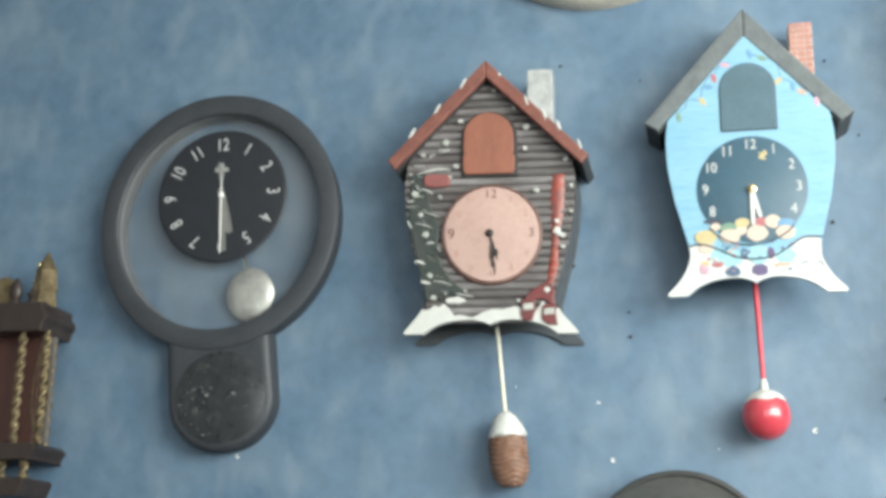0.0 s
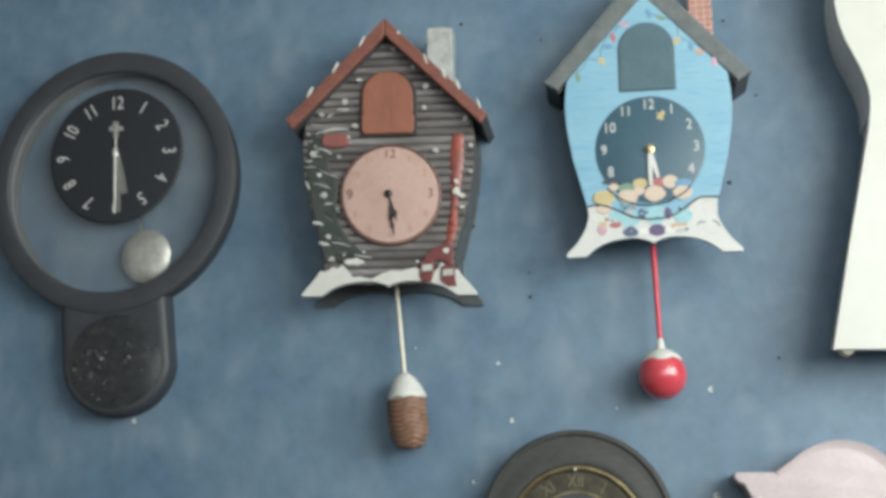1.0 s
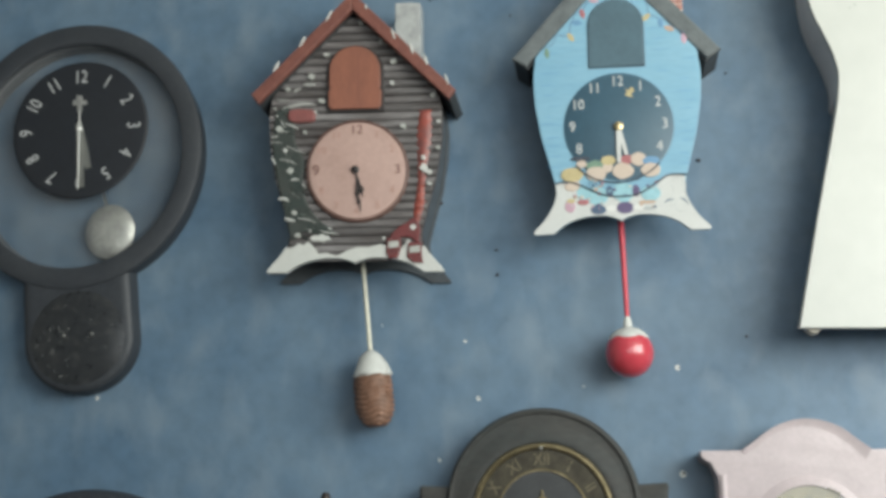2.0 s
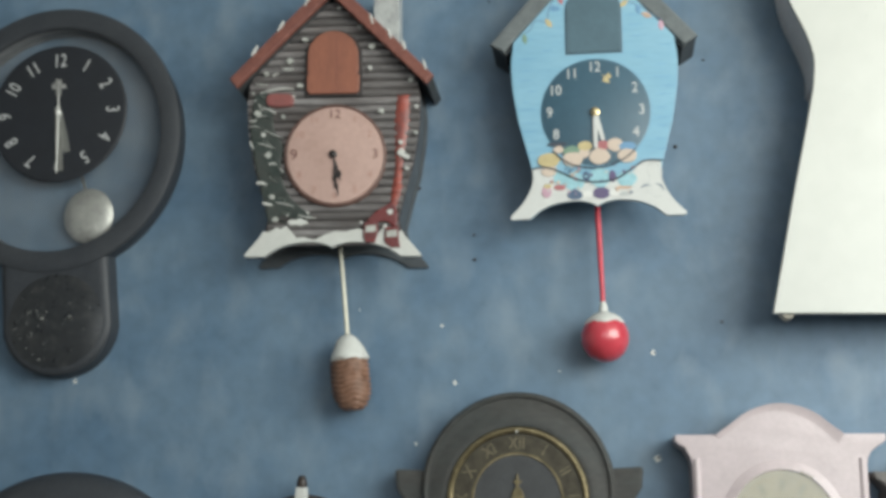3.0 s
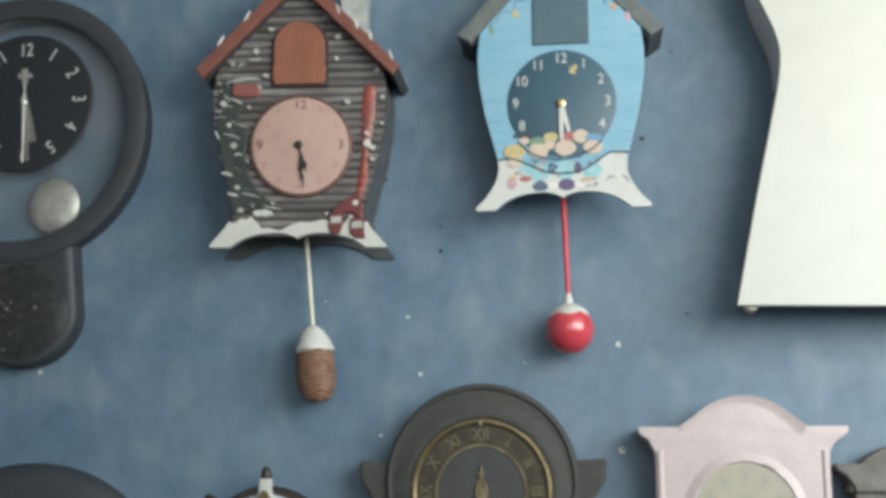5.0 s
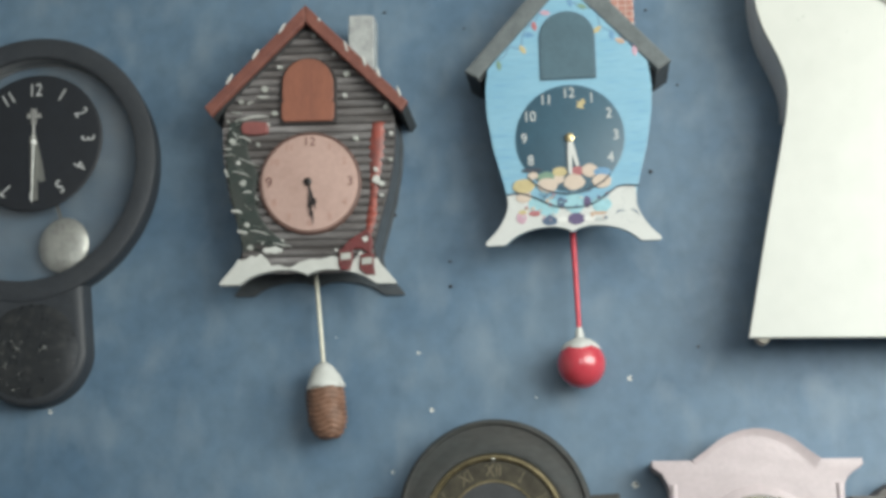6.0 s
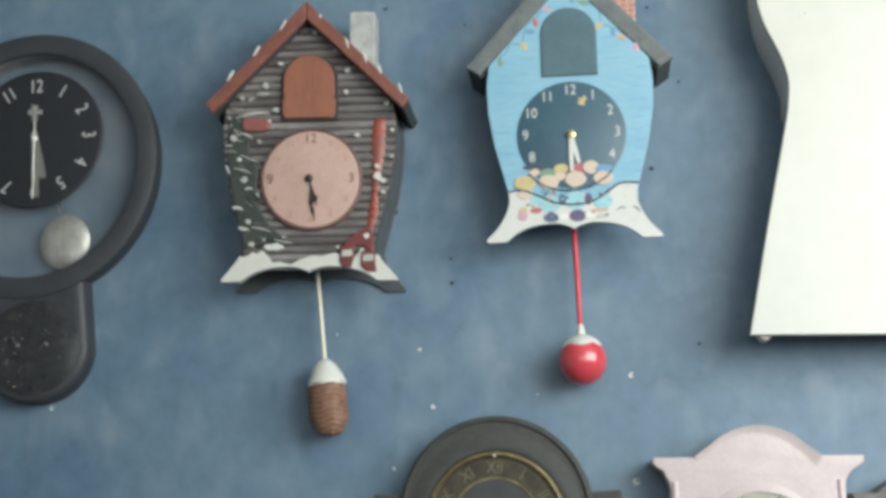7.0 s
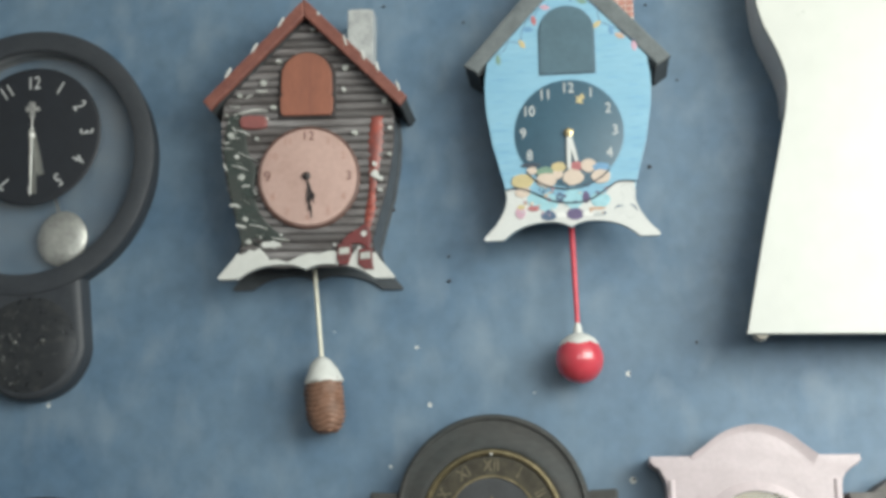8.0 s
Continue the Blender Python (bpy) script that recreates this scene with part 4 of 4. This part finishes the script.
    p = part("pendulum", turned([(3.0, -184), (3.8, -60), (4.2, 10)], 0, 0, 12), M_REDROD, c, "red pendulum rod", smooth=50)
    p.matrix_basis = Matrix.Translation(V(-2, 38, -58)) @ Matrix.Rotation(radians(-1.6), 4, "Y")
    sph = [(30.5 * math.sin(math.pi * k / 28), -219 + 30.5 * math.cos(math.pi * k / 28)) for k in range(1, 28)]
    part("red_ball", turned(sph, 0, 0, 40), M_BALL, p, "glossy red ball weight", smooth=60)
    cap = [(3, -174), (5, -179), (6, -187), (14, -190), (21, -195), (25, -201), (26, -208), (24, -210)]
    part("white_cap", turned(cap, 0, 0, 32, lambda a, z2: 1.2 * math.sin(a * 5) * max(0, (-z2 - 192) / 18)), M_SNOW, p, "white cap on the ball", smooth=60)
    return c


blue_house_clock(0.2325, 2.0427, 0.8)


# ---- tall white clock ----
def white_clock():
    cx, cz = 0.6557, 1.9095
    c = thing("white_wall_clock", cx, cz, -0.6, "tall plain white lacquered clock case with curved waist", "wall clock", "", (0.897, 0.955))
    left = [(-246, -128)] + smooth_line([(-217, 11), (-190, 132), (-183.5, 170), (-182.5, 198), (-190, 226), (-200.5, 250), (-211.5, 275), (-219.5, 309), (-222, 360), (-205, 430), (-150, 490), (-70, 525), (0, 535)], 6)
    pts = left + [(-px, pz) for px, pz in reversed(left[:-1])]
    part("case", prism([(px * (0.985 if pz > 170 else 0.955), pz + (14 if pz < -100 else 0)) for px, pz in pts], 0, 82, 0.5), M_IVORYSIDE, c, "matt white case sides", smooth=30)
    part("front_board", prism(pts, 82.2, 90, 1.2), M_IVORY, c, "white lacquered front")
    part("dial", lathe([(0, 92), (78, 92), (80, 94), (84, 95), (87, 93), (87, 90), (0, 90)], 0, 372, 64, closed=False), M_IVORY, c, smooth=40)
    hand("minute_hand", 0, 372, 180, 62, 12, 6, 93, M_HAND, c)
    hand("hour_hand", 0, 372, 165, 44, 12, 7, 92.2, M_HAND, c)
    part("pad", prism(disc(-226, -120, 11, 13, 16), 60, 81, 2), M_FELT, c, "beige felt pad under the case")
    part("dark_groove", stroke(smooth_line([(-23, 251), (-26, 280), (-31, 316), (-33, 345)], 5), 1.4, 1.6, 89.7, 0.7), M_HAND, c, "thin dark line below the dial")
    for i, (px, pz, s) in enumerate(((-156, 285, 2.2), (-163, 281, 1.4), (-100, 262, 1.4), (-112, 252, 1.2))):
        part("speck", blob(px, pz, s, s * 0.8, 89, 90.3, 60 + i, 7), M_GREYSNOW, c, "small grey scuff")


white_clock()


# ---- pale pink mantel-style clock ----
def pink_clock():
    cx, cz = 0.4391, 1.549
    c = thing("pink_wall_clock", cx, cz, 0.6, "pale pink painted clock with arched top and cream dial", "wall clock", "", (0.908, 0.955))
    crown = smooth_line([(-79, 109), (-62, 120.5), (-42, 134.5), (-20, 143), (2, 146), (24, 143), (46, 134), (64, 120.5), (80, 109)], 4)
    inner = smooth_line([(-76, 103), (-60, 113.5), (-41, 126.5), (-20, 134.5), (1, 137), (22, 132.5), (42, 122.5), (59, 109.5), (73, 96)], 4)
    flare = [(131, 109), (131.5, 102), (127, 97.5), (119, 93), (112, 87), (108, 80), (106.5, 72), (106.5, -180)]
    part("case", prism(crown + flare + [(-x - (4 if x < 116 else 0), z) for x, z in reversed(flare)], 0, 60, 2.5, segs=3), M_BLUSH, c, "arched case front with flared cornice", smooth=35)
    # the arch slopes inwards from its edge like a shallow cove
    bm = bmesh.new()
    front = [[bm.verts.new(V(x, d, z)) for x, z in line] for line, d in ((crown, 58), (crown, 62.6), ([((x0 + x1) / 2, (z0 + z1) / 2) for (x0, z0), (x1, z1) in zip(crown, inner)], 60.9), (inner, 60.1))]
    for ra, rb in zip(front, front[1:]):
        for i in range(len(ra) - 1):
            bm.faces.new((ra[i], ra[i + 1], rb[i + 1], rb[i]))
    part("arch_moulding", bm, M_BLUSH, c, "shallow coved moulding round the arch", smooth=60)
    for s in (-1, 1):
        part("corner_post", turned([(5, -178), (5, 80)], s * 102.5 - 2, 57.5, 18), M_BLUSH, c, "rounded corner post, paint chipped", smooth=50)
        part("corner_chip", blob(s * 107, 76 if s < 0 else -30, 1.6, 3.4, 50, 59.5, 71 + s, 8), M_OLIVE, c, "chipped paint")
    part("bezel", lathe([(66, 56), (66, 62.6), (67, 63.9), (70, 63.2), (74, 61.4), (78, 60.2), (79, 59.5), (79, 56)], 0, 0, 72), M_BLUSH, c, "pink dial bezel", smooth=40)
    for i, a in enumerate((58, 63, 68)):
        part("bezel_chip", blob(67.5 * math.cos(radians(a)), 67.5 * math.sin(radians(a)), 2.8, 1.5, 60, 64, 80 + i, 8), M_OLIVE, c, "chipped paint on the bezel")
    dial = part("dial", lathe([(0, 61), (66.5, 61), (66.5, 56), (0, 56)], 0, 0, 64, closed=False), M_CREAM, c, "aged cream dial")
    for h in range(1, 13):
        a = radians(h * 30)
        ux, uz = math.sin(a), math.cos(a)
        w = 2.6
        part("hour_mark", prism([(ux * 42 - uz * w, uz * 42 + ux * w), (ux * 42 + uz * w, uz * 42 - ux * w), (ux * 56 + uz * w, uz * 56 - ux * w), (ux * 56 - uz * w, uz * 56 + ux * w)], 60, 61.3), M_OLIVE, dial)
    part("inner_ring", lathe([(27, 60), (27, 61.3), (25.5, 61.3), (25.5, 60)], 0, 0, 48), M_OLIVE, dial)
    hand("minute_hand", 0, 0, 180, 48, 10, 4, 61.9, M_HAND, c)
    hand("hour_hand", 0, 0, 165, 32, 8, 5, 61.1, M_HAND, c)
    part("hub", lathe([(0, 62.9), (3.6, 62.8), (5, 62.2), (5, 61), (0, 61)], 0, 0, 20, closed=False), M_SILVER, c, smooth=50)
    g = part("glass", lathe([(0, 63.4), (66.4, 63.2), (66.4, 62.8), (0, 63.0)], 0, 0, 48, closed=False), M_GLASS, c, "domed clear glass", smooth=60)
    g.visible_shadow = False
    part("plinth", box(-122, 121, -205, -180, 0, 60, 3), M_BLUSH, c)


pink_clock()


# ---- ebonised arched clock with gilt roman dial ----
ROMAN = ("XII", "I", "II", "III", "IIII", "V", "VI", "VII", "VIII", "IX", "X", "XI")


def black_clock():
    cx, cz = 0.1351, 1.5762
    c = thing("black_roman_clock", cx, cz, 0.9, "black wooden arched clock with gilt roman numeral ring", "wall clock", "", (0.981, 0.993))
    body = [(118 * math.cos(radians(a)), 11 + 118 * math.sin(radians(a))) for a in range(0, 181, 5)] + [(-112, -150), (112, -150)]
    part("case", prism(body, 0, 44, 5, segs=3), M_EBONY, c, "ebonised arched case", smooth=35)
    part("hood_moulding", lathe([(110, 44), (110.6, 46), (112.5, 47), (115, 46), (116, 44), (116, 38), (110, 38)], 0, 11, 72), M_EBONY, c, smooth=40)
    part("dial_well", lathe([(85, 40), (85, 47.5), (87, 48.5), (93, 47.6), (101, 45.6), (107, 44.2), (107, 38), (85, 38)], 0, 2, 72), M_EBONY, c, smooth=60)
    for s in (-1, 1):
        ear = [(s * 108, 36), (s * 149, 38), (s * 151, 34), (s * 149, 14), (s * 140, 0), (s * 126, -22), (s * 122, -60), (s * 108, -60)]
        part("shoulder", prism(ear, 0, 40, 4), M_EBONY, c, "black carved shoulder")
        part("side_column", turned([(8, -150), (8, -60), (9, -55), (9, -48)], s * 112, 44, 18), M_EBONY, c, smooth=50)
    dial = part("dial", lathe([(0, 47), (80, 47), (80, 42), (0, 42)], 0, 0, 64, closed=False), M_ROMANDIAL, c, "black dial")
    part("outer_ring", lathe([(78, 46), (78.5, 49.5), (81.5, 51.5), (85, 51), (86.5, 46)], 0, 0, 72), M_GILTRING, dial, "tarnished gilt bezel", smooth=40)
    part("chapter_ring", lathe([(55, 47), (55, 48), (77.6, 48), (77.6, 47)], 0, 0, 72), M_BRONZE, dial, "dark bronze chapter ring")
    part("inner_ring", lathe([(53, 47), (53, 48.8), (55.4, 48.8), (55.4, 47)], 0, 0, 64), M_GILTRING, dial)
    for i, t in enumerate(ROMAN):
        a = radians(i * 30)
        writing("numeral", t, 66.5 * math.sin(a), 66.5 * math.cos(a), 21, 48.2, M_NUMGILT, dial, -i * 30, 0.8)
    orn = [(-2, -70), (2, -70), (6, -40), (9, -20), (6, -10), (8, 0), (6, 10), (2, 15), (2, 19), (5, 20), (5, 22.5), (1.6, 23), (1, 30), (-1, 30), (-1.6, 23), (-5, 22.5), (-5, 20), (-2, 19), (-2, 15), (-6, 9), (-8, -2), (-5, -12), (-8, -24), (-5, -42)]
    part("hand_figure", prism(smooth_line(orn, 2), 48, 50.5, 0.8), M_GILTRING, c, "ornate gilt hand")
    part("bright_dot", lathe([(0, 53.5), (1.4, 53), (2.1, 51), (2.1, 49), (0, 49)], 0, 80, 12, closed=False), M_SILVER, c, "tiny bright raised dot", smooth=50)


black_clock()


# ---- ship's-wheel clock with a blue and white china face ----
def wheel_clock():
    cx, cz = -0.1278, 1.5082
    c = thing("ship_wheel_clock", cx, cz, 1.1, "ship's wheel clock with dark rim and blue-white china face", "wall clock", "", (1.045, 1.024))
    part("rim", lathe([(60, 0), (60, 26), (63, 31), (68, 31), (71, 26), (71, 0)], 0, 0, 64), M_DARKWOOD, c, "dark turned wooden rim", smooth=40)
    face = part("china_face", lathe([(0, 24), (40, 26), (61, 28), (61, 4), (0, 4)], 0, 0, 64, closed=False), M_DELFT, c, "white glazed china face", smooth=40)
    r = random.Random(3)
    for i in range(16):
        a = 2 * math.pi * (i + 0.35) / 16
        part("motif", blob(50 * math.cos(a) * 1.0, 50 * math.sin(a), 5.5, 4, 22, 28.6, 400 + i, 11, 0.35), M_COBALT, face, "cobalt blue brushed motif")
    for i in (0, -50, -100, 180, 130, 80):
        a = radians(i)
        bm = prism([(-31, 34), (31, 34), (20, 42), (13, 50), (9, 59), (7, 68), (6, 79), (-6, 79), (-7, 68), (-9, 59), (-13, 50), (-20, 42)], 26, 38, 2)
        s = part("spoke", bm, M_SNOW, c, "white flared spoke")
        k = part("knob", turned([(4.4, 77), (6, 79), (6.4, 84), (5, 90), (3, 93)], 0, 31, 16), M_DARKWOOD, s, "dark wooden knob", smooth=50)
        s.matrix_basis = Matrix.Rotation(a, 4, "Y")
    part("brass_dial", lathe([(0, 42), (30, 42), (33, 46), (38, 46), (41, 42), (41, 30), (0, 30)], 0, 0, 48, closed=False), M_OLDGOLD, c, "tarnished brass dial ring", smooth=40)
    part("brass_crest", prism([(-18, 34), (18, 34), (9, 44), (7, 56), (4, 63), (0, 66), (-4, 63), (-7, 56), (-9, 44)], 36, 44, 2), M_OLDGOLD, c)
    hand("minute_hand", 0, 0, 180, 26, 5, 3, 43, M_HAND, c)
    hand("hour_hand", 0, 0, 165, 18, 5, 3.6, 42.3, M_HAND, c)


wheel_clock()


# ---- grey-brown wooden clock at the wall's bright end ----
def wooden_clock():
    c = thing("wooden_wall_clock", 0.6413, 1.5333, 0.6, "grey-brown wooden clock with flared cornice and round head", "wall clock", "", (0.878, 0.939))
    part("case", box(-88, 88, -160, 66, 0, 48, 3), M_GREYWOOD, c)
    part("cornice", prism([(-112, 80), (-110, 76), (-100, 70), (-92, 60), (-88, 50), (88, 50), (92, 60), (100, 70), (110, 76), (112, 80), (112, 84), (-112, 84)], 0, 56, 2), M_GREYWOOD, c, "flared cornice")
    part("head", prism([(96 * math.cos(radians(a)), 50 + 62 * math.sin(radians(a))) for a in range(0, 181, 6)], 0, 50, 4), M_GREYWOOD, c, smooth=35)
    part("dial", lathe([(0, 54), (62, 54), (66, 57), (71, 54), (71, 48), (0, 48)], 0, -10, 48, closed=False), M_CREAM, c, smooth=40)
    hand("minute_hand", 0, -10, 180, 48, 8, 4, 55, M_HAND, c)
    hand("hour_hand", 0, -10, 165, 32, 8, 4, 54.4, M_HAND, c)


wooden_clock()


# ---- cream clock above ----
def cream_clock():
    c = thing("cream_wall_clock", 0.0354, 2.5232, -1.5, "round cream wall clock, only its lower edge in view", "wall clock")
    part("rim", lathe([(150, 0), (150, 34), (158, 40), (176, 40), (186, 33), (190, 22), (190, 0)], 0, 0, 80), M_FELT, c, "cream rim", smooth=40)
    part("dial", lathe([(0, 30), (151, 30), (151, 2), (0, 2)], 0, 0, 64, closed=False), M_IVORY, c)
    hand("minute_hand", 0, 0, 180, 110, 16, 6, 31, M_HAND, c)
    hand("hour_hand", 0, 0, 165, 76, 16, 7, 30.4, M_HAND, c)


cream_clock()


# ---- ornate gothic clock in dark wood and gilt ----
def twisted(cx, d, z0, z1, r, c, name="twisted_column", label="gilt twisted column"):
    n = int((z1 - z0) / 1.6)
    prof = [(r, z0 + (z1 - z0) * i / n) for i in range(n + 1)]
    return part(name, turned(prof, cx, d, 16, lambda a, z: r * 0.45 * math.sin(2 * a + z * 0.42)), M_OLDGOLD, c, label, smooth=70)


def gothic_clock():
    c = thing("gothic_clock", -0.8843, 1.6637, 0.4, "ornate dark wood and gilt gothic clock with twisted columns", "wall clock", "", (1.201, 1.11))
    part("case", box(-140, 140, 52, 196, 0, 42, 2), M_MAHOG, c, "dark red wooden panel")
    part("cornice", prism([(-155, 194), (155, 194), (157, 204), (161, 210), (160, 216), (155, 222), (155, 230), (-155, 230), (-155, 222), (-160, 216), (-161, 210), (-157, 204)], 0, 84, 2), M_DARKWOOD, c, "dark moulded cornice")
    part("lower_cornice", prism([(-158, 60), (158, 60), (164, 54), (158, 44), (160, 40), (-160, 40), (-158, 44), (-164, 54)], 0, 84, 2), M_DARKWOOD, c, "dark lower moulding")
    part("base", prism([(-148, 20), (148, 20), (150, 16), (145, 2), (143, -2), (-143, -2), (-145, 2), (-150, 16)], 0, 78, 2), M_DARKWOOD, c, "dark base")
    for s in (-1, 1):
        for x0, d in ((130, 72), (159, 70), (150, 34)):
            twisted(s * x0, d, 60, 195, 4.0, c)
        pan = part("side_panel", prism([(s * 132, 58), (s * 154, 58), (s * 154, 196), (s * 132, 196)], 30, 40, 0.5), M_GREYWOOD, c, "carved grey-brown side panel")
        part("lancet", prism([(s * 143 + 7 * math.cos(radians(a)), 128 + 46 * math.sin(radians(a))) for a in range(0, 360, 15)], 39, 41, 0.6), M_DARKWOOD, pan, "dark pointed oval")
        part("lancet_rim", lathe([(8.4, 40), (8.4, 43), (10.2, 43), (10.2, 40)], s * 143, 128, 24, 5.2), M_OLDGOLD, pan)
        for x0 in (117, 144):
            twisted(s * x0, 66, 20, 41, 4.2, c, "short_column", "gilt short column")
        f = part("finial", turned([(15, 228), (16, 232), (13.5, 246), (15.5, 252), (12.5, 268), (13, 274), (8.5, 284), (5, 290), (1.5, 298)], s * 143, 56, 8, lambda a, z: 1.2 * math.sin(4 * a)), M_OLDGOLD, c, "tarnished gilt spire", smooth=25)
        for k in range(5):
            part("crocket", turned([(1.2, 238 + k * 10), (2.6, 241 + k * 10), (1, 245 + k * 10)], s * 143 - 13 + k * 1.5, 62, 8), M_GOLD, f, smooth=60)
        for x0, hgt in ((133, 252), (111, 264)):
            part("post", turned([(7, 228), (8, 232), (5, 238), (8, 244), (6, hgt - 8), (2, hgt)], s * x0, 64, 12), M_DARKWOOD, c, "dark turned post", smooth=50)
    part("gallery", prism([(-104, 230), (104, 230), (104, 262), (96, 268), (60, 262), (0, 290), (-60, 262), (-96, 268), (-104, 262)], 40, 60, 2), M_OLDGOLD, c, "gilt pierced gallery")
    part("hanger", box(-30, 30, 225, 300, 0, 12, 1), M_DARKWOOD, c)
    dial = part("dial", lathe([(0, 48), (50, 48), (54, 52), (60, 50), (62, 42), (0, 42)], 0, 124, 48, closed=False), M_GILTRING, c, smooth=40)
    hand("minute_hand", 0, 124, 180, 40, 8, 4, 50, M_HAND, c)
    hand("hour_hand", 0, 124, 165, 28, 8, 4, 49, M_HAND, c)


gothic_clock()
